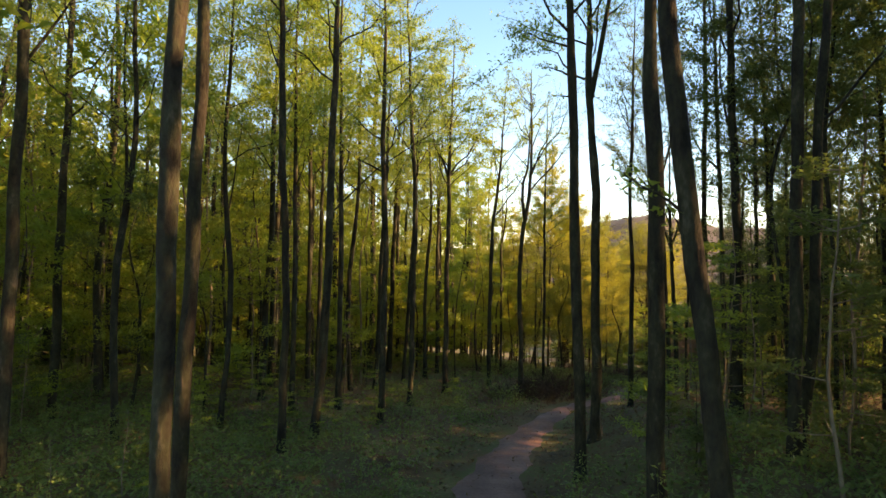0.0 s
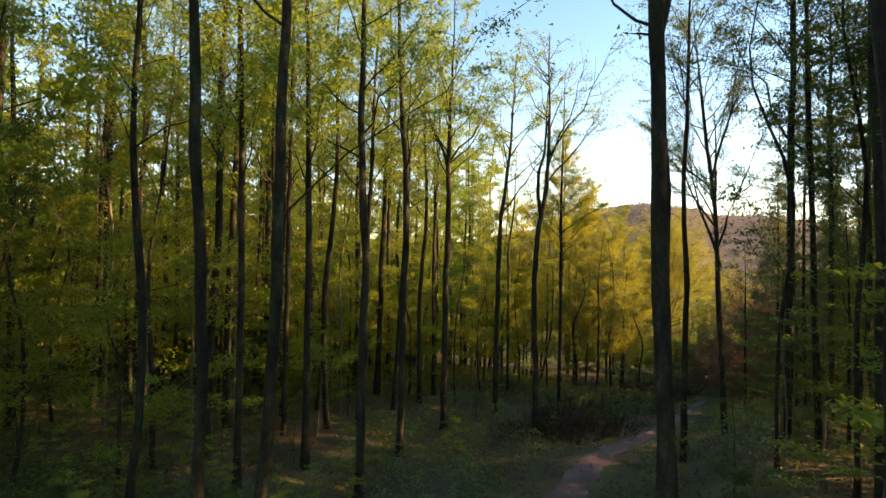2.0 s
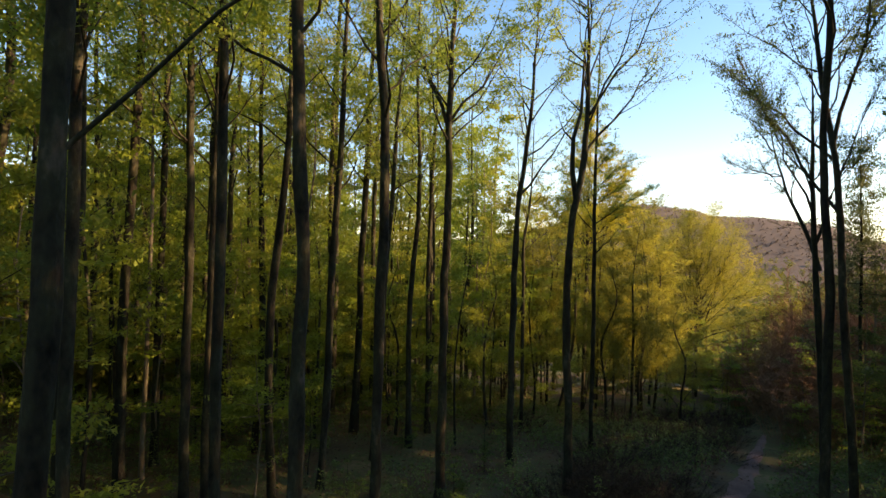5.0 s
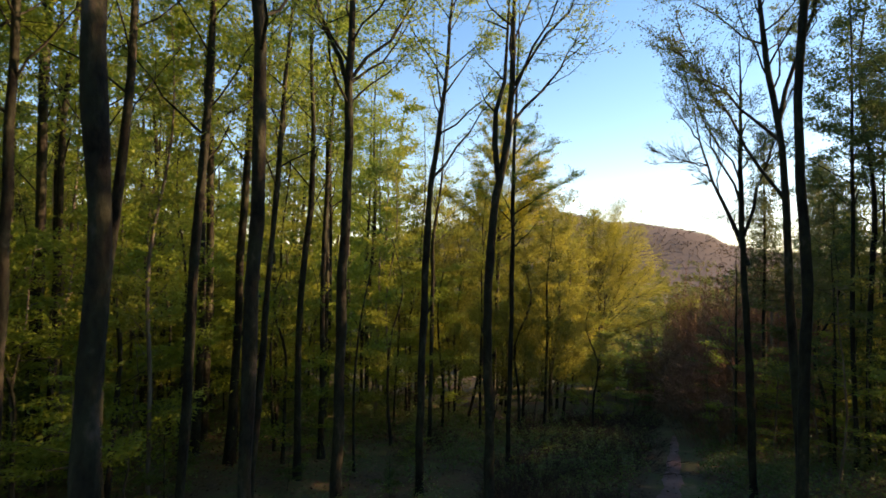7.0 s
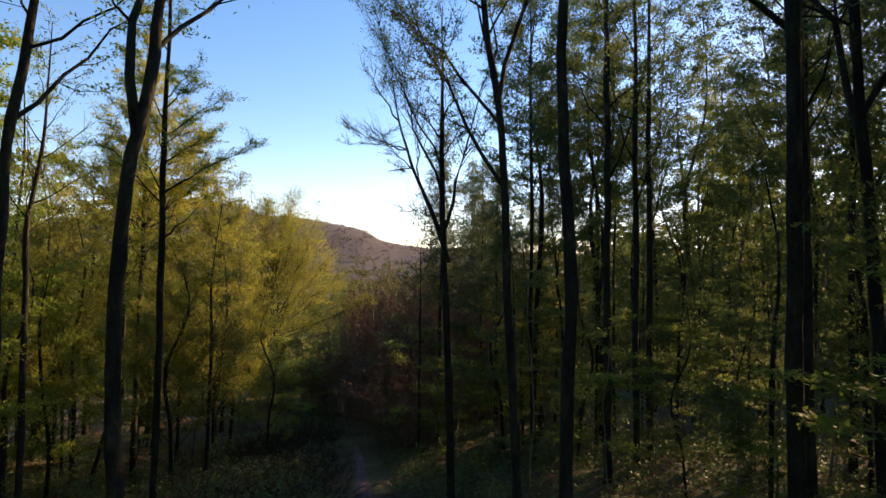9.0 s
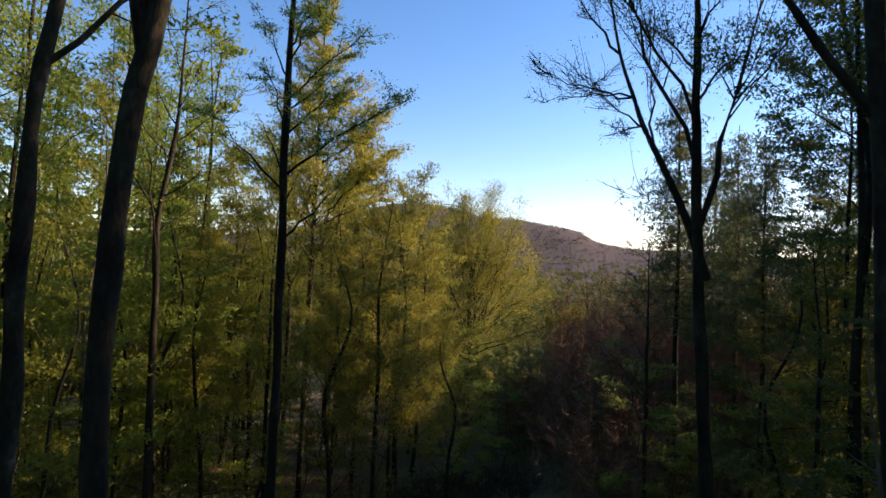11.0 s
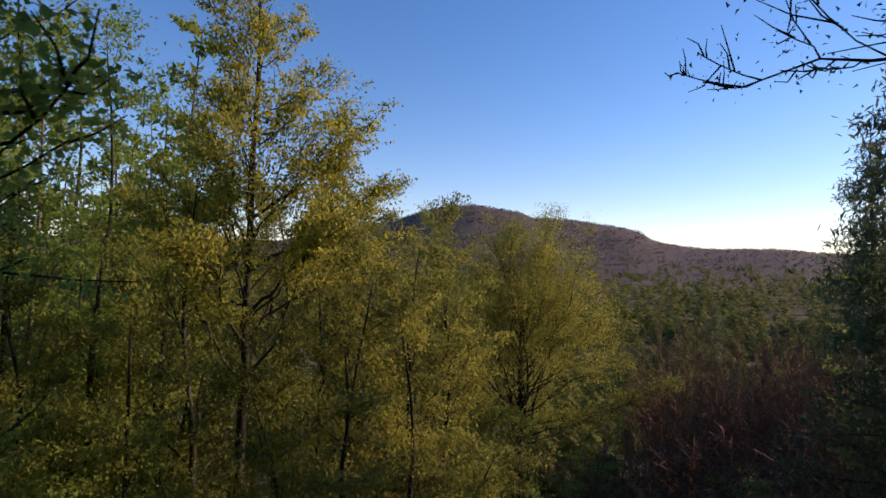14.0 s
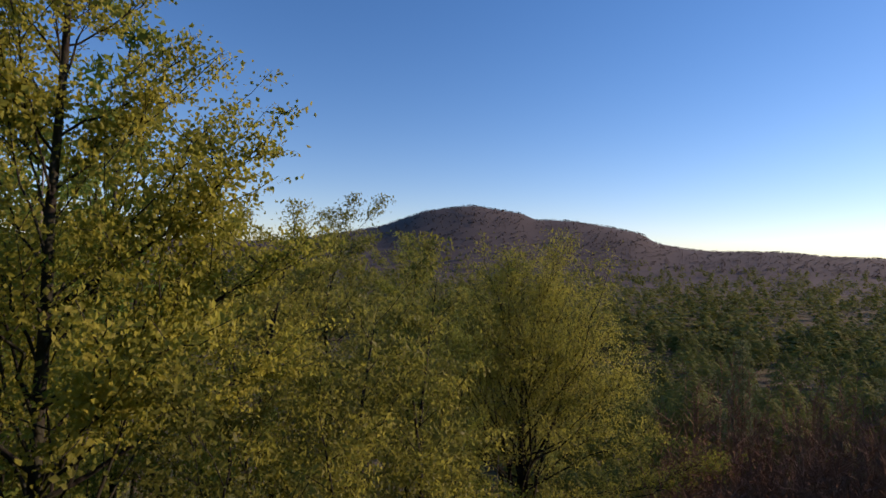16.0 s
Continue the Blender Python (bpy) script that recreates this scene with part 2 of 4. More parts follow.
def build_trail():
    line = TRAIL[(TRAIL[:, 1] > -25) & (TRAIL[:, 1] < 42)]
    t = np.gradient(line, axis=0)
    t /= np.linalg.norm(t, axis=1)[:, None]
    side = np.stack([t[:, 1], -t[:, 0]], 1)
    rng = np.random.default_rng(5)
    across = np.linspace(-1, 1, 9)
    w = np.interp(line[:, 1], [12, 18, 24, 30, 36, 42], [.95, .8, .6, .42, .3, .12]) * (1 + 0.15 * np.sin(np.arange(len(line)) * 0.7) + rng.normal(0, 0.07, len(line)))
    p = line[:, None] + side[:, None] * (across[None, :, None] * w[:, None, None])
    z = ground_z(p[..., 0], p[..., 1]) + 0.05 - 0.06 * (1 - across**2) * 0.4 - 0.07 * across**4
    b = Build()
    n = len(across)
    i, k = np.meshgrid(np.arange(len(line) - 1), np.arange(n - 1), indexing="ij")
    b.add(np.concatenate([p, z[..., None]], -1), np.stack([i * n + k, i * n + k + 1, (i + 1) * n + k + 1, (i + 1) * n + k], -1))
    tagged(new("path", b.mesh("path", SOIL)), "narrow footpath of bare trodden pinkish brown soil", "path", kind="structure")


build_ground()
build_trail()


# ---- trees ----
def grow_limb(rng, start, az, el, length, radius, wood, twigs, spread=0.5, forks=5, curl=0.25, sides=5, twig_tubes=True, fine=0, steps=7, lift=0.4):
    """A limb with side twigs: adds them to wood, and the places where leaves sit to twigs."""
    d = np.array([np.cos(az) * np.cos(el), np.sin(az) * np.cos(el), np.sin(el)])
    bend = rng.normal(0, 0.2, 3) + np.array([0, 0, curl])
    s = np.linspace(0, 1, steps)[:, None]
    pts = start + d * length * s + bend * length * 0.5 * s**2 + rng.normal(0, 0.018 * length, (steps, 3)) * (s > 0)
    wood.tube(pts, np.maximum(radius * (1 - s[:, 0]) ** 0.8, 0.006), sides)
    for j in range(forks):
        q = rng.uniform(0.25, 1.0)
        f = q * (steps - 1)
        i = min(int(f), steps - 2)
        at = pts[i] + (pts[i + 1] - pts[i]) * (f - i)
        a2, e2 = az + rng.normal(0, 0.9), el * lift + rng.normal(0.0, 0.25)
        l2 = length * spread * rng.uniform(0.4, 1.0) * (1.2 - 0.6 * q)
        d2 = np.array([np.cos(a2) * np.cos(e2), np.sin(a2) * np.cos(e2), np.sin(e2)])
        s2 = np.linspace(0, 1, 4)[:, None]
        kink = np.array([math.sin(7 * l2 + j), math.cos(5 * l2 + 2 * j), 0.6 * math.sin(3 * j + 9 * l2)])
        p2 = at + d2 * l2 * s2 + np.array([0, 0, 0.18]) * l2 * s2**2 + kink * 0.07 * l2 * np.sin(4.5 * s2)
        if twig_tubes:
            wood.tube(p2, np.maximum(radius * 0.35 * (1 - s2[:, 0]), 0.005), 3)
        twigs.append((p2[1], p2[3], l2))
        for _ in range(fine):
            d3 = d2 * 0.7 + rng.normal(0, 0.45, 3) + np.array([0, 0, 0.25])
            a3 = p2[1] + (p2[3] - p2[1]) * rng.random()
            l3 = l2 * rng.uniform(0.3, 0.6)
            wood.tube([a3, a3 + d3 * l3 * 0.55 + rng.normal(0, 0.02, 3), a3 + d3 * l3 + np.array([0, 0, 0.12]) * l3], [0.008, 0.005, 0.003], 3)
            twigs.append((a3, a3 + d3 * l3, l3))
    twigs.append((pts[steps // 2], pts[-1], length * 0.4))
    return pts


def leaf_places(rng, twigs, count, loose=0.28, flat=0.45):
    """Places strewn about the twigs, more along the longer ones, in level sprays."""
    if not twigs or count <= 0:
        return np.zeros((0, 3))
    a, b = np.array([t[0] for t in twigs]), np.array([t[1] for t in twigs])
    l = np.array([t[2] for t in twigs])
    pick = rng.choice(len(twigs), count, p=l / l.sum())
    q = rng.uniform(-0.1, 1.15, (count, 1))
    off = rng.normal(0, 1, (count, 3)) * (loose * (0.5 + 0.35 * l[pick]))[:, None]
    off[:, 2] *= 1 - flat
    return a[pick] + (b[pick] - a[pick]) * q + off


def tree_meshes(seed, line, radii, limbs, leaves, leaf, bark, mat, loose=0.28, flat=0.8, sides=9, limb_parts=False, spread=0.5, simple=False, twig_tubes=True, fine=0, lift=0.4):
    """Trunk along a line of points and radii; limbs: rows of (share of the line, azimuth, elevation, length, radius, forks)."""
    rng = np.random.default_rng(seed)
    wood, twigs, own = Build(), [], []
    rings = 40 if limb_parts else 15
    pts = smooth_line(line, rings)
    h = np.linspace(0, 1, rings)
    for waves, reach in ((3, .045), (7, .022), (13, .010)):
        turn = rng.uniform(0, 6.28, 2)
        pts[1:, :2] += reach * rng.uniform(.5, 1.5, 2) * np.sin(h[1:, None] * waves * 6.28 * rng.uniform(.8, 1.2) + turn) * min(1.0, 4 * radii[1])
    rad = np.interp(h, np.linspace(0, 1, len(radii)), radii)
    rad[0] *= 1.5
    rad[1] *= 1.12
    swell = np.interp(np.arange(rings), np.arange(0, rings, 2), rng.normal(0, 1, len(range(0, rings, 2))))
    rad *= 1 + 0.06 * swell + 0.10 * (rng.random(rings) > .93)
    wood.tube(pts, rad, sides)
    for share, az, el, length, radius, forks in limbs:
        f = share * (rings - 1)
        i = min(int(f), rings - 2)
        start = pts[i] + (pts[i + 1] - pts[i]) * (f - i)
        target, sprigs = (Build(), []) if limb_parts else (wood, twigs)
        grow_limb(rng, start, az, el, length, radius, target, sprigs, spread, forks, twig_tubes=twig_tubes, fine=fine, steps=7 if limb_parts else 5, sides=5 if limb_parts else 4, lift=lift)
        if limb_parts:
            own.append((target.mesh("limb", bark), sprigs))
    twigs.append((pts[-3], pts[-1], 1.0))

    def foliage(name, sprigs, count):
        c = Build()
        c.leaves(rng, leaf_places(rng, sprigs, count, loose, flat), leaf, .35 if lift < .6 else .05, droop=.3 if lift < .6 else -.2, simple=simple)
        return c.mesh(name, mat, smooth=False)

    total = sum(t[2] for t in twigs) + sum(t[2] for _, sprigs in own for t in sprigs)
    own = [(me, foliage("leaves", sprigs, int(leaves * sum(t[2] for t in sprigs) / total)) if leaves > 200 * len(own) / 10 else None) for me, sprigs in own]
    crown = foliage("crown", twigs, max(20, int(leaves * sum(t[2] for t in twigs) / total))) if leaves else None
    return wood.mesh("trunk", bark), own, crown


def assemble(name, meshes, x, y, z, label, category, group, turn=0.0, scale=1.0, crown_label=""):
    trunk, own, crown = meshes
    base = tagged(new(name), label, category, group)
    base.matrix_basis = Matrix.Translation((x, y, z)) @ pose(0, 0, 0, 0, 0, turn) @ Matrix.Scale(scale, 4)
    part("trunk", trunk, base)
    for me, leafage in own:
        limb = part("limb", me, base)
        if leafage:
            tagged(part("leaves", leafage, limb), kind="stuff")
    if crown:
        part("crown", crown, base, crown_label)
    return base


def limb_set(rng, count, low, high, length, radius, el=(0.5, 1.1), forks=6, taper=0.6):
    """Limbs spiralling up a trunk from the share low to high, shorter towards the top."""
    rows, az = [], rng.uniform(0, 6.28)
    for k in range(count):
        q = k / max(count - 1, 1)
        az += 2.4 + rng.normal(0, 0.4)
        rows.append((low + (high - low) * q, az, rng.uniform(*el), length * (1.0 - taper * q) * rng.uniform(0.7, 1.2), radius * (1 - 0.6 * q), forks))
    return rows


KEEP = []       # places already taken by trees


def forest_tree(x, y, dia, height=18.0, lean=(0, 0), bow=(0, 0), crown=0.5, reach=3.6, leaves=7000, limbs=15, seed=0, mat=LEAF, bark=BARK,
                label="tall slender beech with grey bark and fresh green leaves", extra=(), leaf=0.10, name="beech_tree", group="forest trees", loose=0.19, fine=1, el=(.5, 1.1), simple=True, taper=.6, bends=(), lift=.4):
    """A single tree of the wood at its place. lean: metres sideways per metre of height; bow: sideways shift at mid-height; bends: rows of (height, x, y)."""
    z = float(ground_z(x, y)) - 0.15
    rng = np.random.default_rng(1000 + seed)
    hs = np.linspace(0, 1, 6) * height
    line = [(lean[0] * h + bow[0] * math.sin(math.pi * min(h / (0.8 * height), 1)), lean[1] * h + bow[1] * math.sin(math.pi * min(h / (0.8 * height), 1)), h) for h in hs]
    if bends:
        b = np.array([(0, 0, 0), *bends], float)
        end = (b[-1] - b[-2]) / (b[-1, 0] - b[-2, 0]) * .5
        b = np.vstack([b, b[-1] + end * (height - b[-1, 0])])
        b[-1, 0] = height
        hs = np.linspace(0, height, 19)
        line = np.stack([np.interp(hs, b[:, 0], b[:, 1]), np.interp(hs, b[:, 0], b[:, 2]), hs], 1)
        line[1:-1, :2] = (line[:-2, :2] + line[2:, :2]) / 4 + line[1:-1, :2] / 2
    r = dia / 2
    rows = limb_set(rng, limbs, crown, 0.96, reach, min(r * .3, .05), el, 6, taper) + list(extra)
    meshes = tree_meshes(seed, line, [r * 1.08, r, r * .92, r * .78, r * .45, r * .1], rows, leaves, leaf, bark, mat, loose=loose, limb_parts=True, fine=fine, simple=simple, lift=lift)
    KEEP.append((x, y))
    return assemble(name, meshes, x, y, z, label, "tree", group)

# ---- single trees beside the path ----
SHADED = "shaded forest beech with a leafy crown above a bare trunk"
SLIM = "slender grey beech trunk with a light spring crown"


def placed(x, y, dia, eye=6.0, **kw):
    """forest_tree() for a trunk whose place is known at the height eye."""
    lean, bow, height = kw.get("lean", (0, 0)), kw.get("bow", (0, 0)), kw.get("height", 18.0)
    up = eye - float(ground_z(x, y))
    swing = math.sin(math.pi * min(max(up, 0) / (0.8 * height), 1))
    return forest_tree(x - lean[0] * up - bow[0] * swing, y - lean[1] * up - bow[1] * swing, dia, **kw)


# beside the start of the path
forest_tree(4.63, 12.08, .30, height=19, bark=BARK_DARK, label=SHADED, seed=1, crown=.62, bends=[(2, 0, 0), (6.2, -.05, .02), (9.3, -.09, .03)])
forest_tree(4.03, 8.25, .23, height=18, bark=BARK_DARK, label="dark leaning beech with a bowed trunk beside the path", seed=2, crown=.65,
            bends=[(2.2, -.09, .04), (3.8, -.23, .10), (5.6, -.47, .20), (6.5, -.55, .24), (7.8, -.60, .26)], extra=[(.27, 2.6, .9, .5, .03, 1), (.29, 2.9, .7, .9, .025, 2)])
forest_tree(4.13, 15.73, .26, height=18, bark=BARK_DARK, label="dark beech with a kinked trunk and broken branch stubs", seed=3, crown=.62, bends=[(3.7, -.06, .02), (5.0, -.08, .03), (5.9, -.14, .07), (7.1, -.16, .08), (8.8, -.21, .10)],
            extra=[(.56, 2.6, .55, 1.0, .035, 1), (.53, 3.0, .1, .5, .03, 0), (.60, 3.0, .35, 1.7, .035, 6)])
forest_tree(5.41, 19.37, .29, height=19, label="twin-stemmed beech with grey bark", seed=4, crown=.6, bends=[(2.3, .02, 0), (4.9, .06, -.03), (8.7, -.04, .02), (10.6, -.13, .07)], extra=[(.56, -.6, 1.35, 8.0, .10, 9), (.66, 2.7, .35, 3.0, .035, 8)])
forest_tree(9.09, 18.07, .25, height=19, seed=41, crown=.55, label=SHADED, bark=BARK_DARK, mat=LEAF_DARK, bends=[(4.6, .04, -.02), (7.9, -.03, .01), (12.1, -.10, .05)])
forest_tree(7.22, 12.41, .22, height=18, seed=42, crown=.6, label=SHADED, bark=BARK_DARK, mat=LEAF_DARK, bends=[(2.2, .01, 0), (4.3, .03, -.02), (6.4, .15, -.09), (8.6, .13, -.08)])
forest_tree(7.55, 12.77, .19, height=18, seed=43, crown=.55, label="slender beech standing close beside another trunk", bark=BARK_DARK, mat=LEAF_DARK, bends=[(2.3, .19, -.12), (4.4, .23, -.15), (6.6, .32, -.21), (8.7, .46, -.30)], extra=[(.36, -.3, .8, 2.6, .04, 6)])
forest_tree(-2.58, 9.03, .25, height=18, seed=5, crown=.62, label=SLIM, bends=[(3.4, -.05, -.02), (8.1, -.02, -.01)])
forest_tree(-3.55, 11.6, .24, height=18, seed=6, crown=.62, bark=BARK_DARK, label=SHADED, bends=[(.8, -.01, 0), (3.5, -.04, -.02), (4.6, .02, .01), (6.9, .06, .03), (9.4, .04, .02)])
forest_tree(-3.51, 17.18, .22, height=19, seed=7, crown=.55, label=SLIM, bark=BARK_DARK, bends=[(2.8, -.02, -.01), (5.2, -.05, -.03), (6.6, -.10, -.06), (7.7, -.16, -.10), (9.2, -.25, -.15)])
forest_tree(-3.11, 18.92, .25, height=20, seed=8, crown=.55, label=SLIM, bends=[(2.9, .27, .06), (6.4, .30, .07), (13.5, .37, .08)], extra=[(.345, .25, .72, 6.5, .028, 5)])
forest_tree(-1.56, 22.74, .23, height=19, seed=9, crown=.5, label=SLIM, bends=[(1.2, .01, 0), (4.2, .04, .01), (6.4, .09, .02), (8.7, -.09, -.02), (12.6, -.13, -.02)])
forest_tree(-6.72, 24.86, .25, height=19, seed=10, crown=.5, label=SLIM, bends=[(3.3, .06, .03), (6.3, .19, .09), (9.4, .16, .08), (13.3, .18, .09)])
forest_tree(-5.62, 27.93, .23, height=19, seed=11, crown=.5, label=SLIM, bends=[(5.8, -.02, -.01), (9.5, -.11, -.04), (14.1, -.18, -.07)])
placed(-5.25, 28.3, .20, height=18, seed=19, crown=.5, label=SLIM)
placed(-8.2, 31.5, .22, height=20, seed=12, crown=.48, label=SLIM)
placed(-2.67, 31.0, .22, height=19, seed=13, crown=.48, label=SLIM, lean=(.03, 0))
forest_tree(-.74, 26.64, .24, height=20, seed=14, crown=.5, label=SLIM, bends=[(3.6, 0, 0), (7.0, .07, .01), (10.4, .01, 0), (14.7, -.32, -.03)])
placed(-1.3, 33.6, .18, height=18, seed=15, crown=.5, lean=(.05, 0), label=SLIM)
forest_tree(.76, 30.67, .26, height=18.5, seed=16, crown=.58, label="slender beech forking into steep limbs", bends=[(4.6, -.03, 0), (7.0, -.01, 0), (8.7, .06, 0), (11.1, -.02, 0), (12.4, .04, 0)], extra=[(.6, 2.9, 1.2, 5.0, .07, 7), (.61, .2, .95, 4.5, .05, 7), (.58, .3, .7, 2.6, .03, 6)])
placed(-11.9, 20.1, .26, height=20, seed=17, crown=.5, label=SLIM)
placed(-9.4, 15.0, .28, height=20, seed=18, crown=.5, label=SLIM)

# where the path bends
forest_tree(3.2, 33.98, .24, height=17.5, seed=20, crown=.64, mat=LEAF, label="beech forking high with yellow-green leaves", bends=[(.6, 0, 0), (5.7, .02, 0), (8.1, .07, -.01), (9.9, .18, -.03), (11.7, .42, -.06), (14.1, .63, -.09)], extra=[(.56, .1, .95, 4.0, .05, 7)])
forest_tree(4.74, 31.53, .25, height=17.5, seed=21, crown=.72, mat=LEAF, leaves=4200, leaf=.075, limbs=9, reach=3.0, fine=2, label="reddish-lit beech with a twisted trunk forking into bare limbs",
            bends=[(4.0, -.08, .01), (5.9, -.14, .01), (7.1, -.12, .01), (8.5, -.11, .01), (9.3, .01, 0), (9.8, .26, -.02), (10.5, .40, -.04), (12.5, .40, -.04)],
            extra=[(.532, 2.9, 1.5, 5.5, .10, 10), (.62, .1, .85, 4.4, .05, 9), (.66, -1.0, 1.0, 4.2, .045, 8), (.68, -.5, .95, 4.6, .045, 10)])
forest_tree(6.64, 36.08, .17, bark=BARK_DARK, height=17.5, seed=22, crown=.52, leaves=16000, leaf=.037, limbs=14, reach=1.3, loose=.12, fine=2, simple=False, label="slim beech with rising side branches from mid height", bends=[(2.5, .02, 0), (4.3, .04, -.01), (6.7, .03, -.01), (8.0, .06, -.01), (10.1, -.01, 0), (13.0, .08, -.02)],
            extra=[(.516, -.75, .55, 2.2, .03, 14), (.60, -.7, .6, 1.7, .025, 12), (.56, -1.0, .45, 1.4, .022, 12), (.64, -1.3, .5, 1.4, .022, 12), (.45, -.1, .7, 1.4, .03, 3), (.49, .2, .95, .6, .02, 0), (.50, 3.3, .7, 1.6, .025, 6)])
forest_tree(4.35, 39.22, .17, height=14, seed=23, crown=.55, leaves=1200, leaf=.075, fine=3, reach=2.4, label="thin curved tree with sparse bare twigs", bends=[(4.6, 0, 0), (7.6, -.03, 0), (8.5, -.10, -.02), (9.5, .17, .05), (11.1, .28, .08)])
placed(7.75, 43.5, .15, eye=4.4, height=12, seed=24, crown=.5, lean=(.06, -.04), bow=(.5, -.3), leaves=2000, leaf=.09, reach=2.4, label="thin leaning tree beside a taller beech")
placed(8.5, 44.3, .19, height=17.5, seed=25, crown=.46, lean=(.015, 0), leaves=52000, limbs=44, reach=3.8, taper=.84, leaf=.063, fine=2, el=(.6, 1.2), extra=[(.60, -.3, .5, 3.3, .04, 14), (.66, -.1, .6, 2.8, .04, 12), (.54, .3, .45, 3.4, .04, 12), (.56, 2.6, .5, 3.4, .04, 12), (.52, 4.6, .4, 3.4, .04, 12), (.55, 5.2, .45, 3.2, .04, 12)],
       mat=LEAF_GOLD, simple=False, label="tall open-crowned tree with small young olive-green leaves", name="broadleaf_tree", loose=.17, lift=.95)
placed(10.9, 49.6, .10, height=8, seed=26, crown=.5, lean=(.10, -.05), leaves=1200, reach=1.6, bark=BARK_PALE, label="young pale-barked leaning tree", leaf=.09)

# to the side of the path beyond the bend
forest_tree(8.44, 25.36, .18, height=18, seed=30, crown=.6, leaf=.08, leaves=6000, bark=BARK_DARK, mat=LEAF_DARK, label=SHADED, bends=[(2.5, .02, -.02), (4.9, .04, -.08), (6.4, .06, -.12), (7.1, .02, -.05), (8.5, -.03, .04), (11, .05, -.05)])
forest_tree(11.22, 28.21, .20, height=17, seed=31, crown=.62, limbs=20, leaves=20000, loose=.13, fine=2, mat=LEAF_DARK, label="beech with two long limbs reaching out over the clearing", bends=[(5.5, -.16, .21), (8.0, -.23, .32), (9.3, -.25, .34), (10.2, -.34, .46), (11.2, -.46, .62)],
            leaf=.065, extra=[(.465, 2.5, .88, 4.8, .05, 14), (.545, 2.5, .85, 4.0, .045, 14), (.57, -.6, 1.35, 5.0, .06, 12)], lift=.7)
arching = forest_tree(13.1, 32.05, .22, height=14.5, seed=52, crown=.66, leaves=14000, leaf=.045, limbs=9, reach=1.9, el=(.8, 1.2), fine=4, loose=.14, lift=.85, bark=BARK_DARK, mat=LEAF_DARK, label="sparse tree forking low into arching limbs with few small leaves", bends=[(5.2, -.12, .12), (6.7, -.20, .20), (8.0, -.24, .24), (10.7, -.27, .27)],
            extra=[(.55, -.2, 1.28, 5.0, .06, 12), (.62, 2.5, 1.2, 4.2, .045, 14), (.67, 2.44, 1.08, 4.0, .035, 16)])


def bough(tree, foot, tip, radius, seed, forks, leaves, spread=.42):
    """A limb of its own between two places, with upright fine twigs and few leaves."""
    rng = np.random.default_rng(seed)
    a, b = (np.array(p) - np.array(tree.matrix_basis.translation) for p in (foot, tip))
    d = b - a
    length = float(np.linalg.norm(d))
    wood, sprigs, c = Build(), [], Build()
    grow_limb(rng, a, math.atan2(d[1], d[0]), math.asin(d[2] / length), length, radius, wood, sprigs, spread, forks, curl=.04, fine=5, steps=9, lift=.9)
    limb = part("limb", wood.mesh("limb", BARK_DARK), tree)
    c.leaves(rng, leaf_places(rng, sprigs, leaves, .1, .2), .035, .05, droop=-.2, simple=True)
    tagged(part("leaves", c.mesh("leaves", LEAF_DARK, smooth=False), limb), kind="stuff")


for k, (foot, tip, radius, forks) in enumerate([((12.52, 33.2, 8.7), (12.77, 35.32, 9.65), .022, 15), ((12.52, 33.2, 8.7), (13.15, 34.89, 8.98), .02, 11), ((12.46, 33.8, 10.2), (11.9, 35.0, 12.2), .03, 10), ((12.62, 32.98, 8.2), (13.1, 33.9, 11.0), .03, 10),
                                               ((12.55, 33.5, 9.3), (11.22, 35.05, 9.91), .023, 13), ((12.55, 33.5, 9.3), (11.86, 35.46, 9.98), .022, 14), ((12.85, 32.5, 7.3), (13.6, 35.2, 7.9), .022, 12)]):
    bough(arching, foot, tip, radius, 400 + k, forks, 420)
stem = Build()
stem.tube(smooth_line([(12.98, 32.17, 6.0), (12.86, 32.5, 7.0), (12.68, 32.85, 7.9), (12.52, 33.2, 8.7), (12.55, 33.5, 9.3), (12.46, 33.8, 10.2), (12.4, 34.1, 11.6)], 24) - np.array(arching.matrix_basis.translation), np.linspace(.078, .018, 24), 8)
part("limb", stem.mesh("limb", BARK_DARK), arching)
placed(10.5, 23.15, .21, height=19, seed=33, crown=.55, leaf=.08, leaves=6000, bark=BARK_DARK, mat=LEAF_DARK, label=SHADED, lean=(.012, 0))
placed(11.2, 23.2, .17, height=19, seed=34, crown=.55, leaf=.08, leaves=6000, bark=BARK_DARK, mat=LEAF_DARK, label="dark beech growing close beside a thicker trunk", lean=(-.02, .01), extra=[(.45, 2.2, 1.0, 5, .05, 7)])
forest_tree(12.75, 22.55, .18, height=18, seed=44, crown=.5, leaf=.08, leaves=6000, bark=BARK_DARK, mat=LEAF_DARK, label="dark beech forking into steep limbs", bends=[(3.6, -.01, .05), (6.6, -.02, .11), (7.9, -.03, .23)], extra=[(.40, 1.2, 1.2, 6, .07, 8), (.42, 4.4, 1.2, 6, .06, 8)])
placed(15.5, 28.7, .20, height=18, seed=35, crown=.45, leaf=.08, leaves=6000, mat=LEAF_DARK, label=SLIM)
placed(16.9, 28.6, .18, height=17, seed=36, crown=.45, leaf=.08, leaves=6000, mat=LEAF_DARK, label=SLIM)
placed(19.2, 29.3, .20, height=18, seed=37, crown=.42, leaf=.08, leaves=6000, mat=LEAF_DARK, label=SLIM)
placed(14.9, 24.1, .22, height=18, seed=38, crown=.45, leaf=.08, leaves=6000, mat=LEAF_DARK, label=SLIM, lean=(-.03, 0))
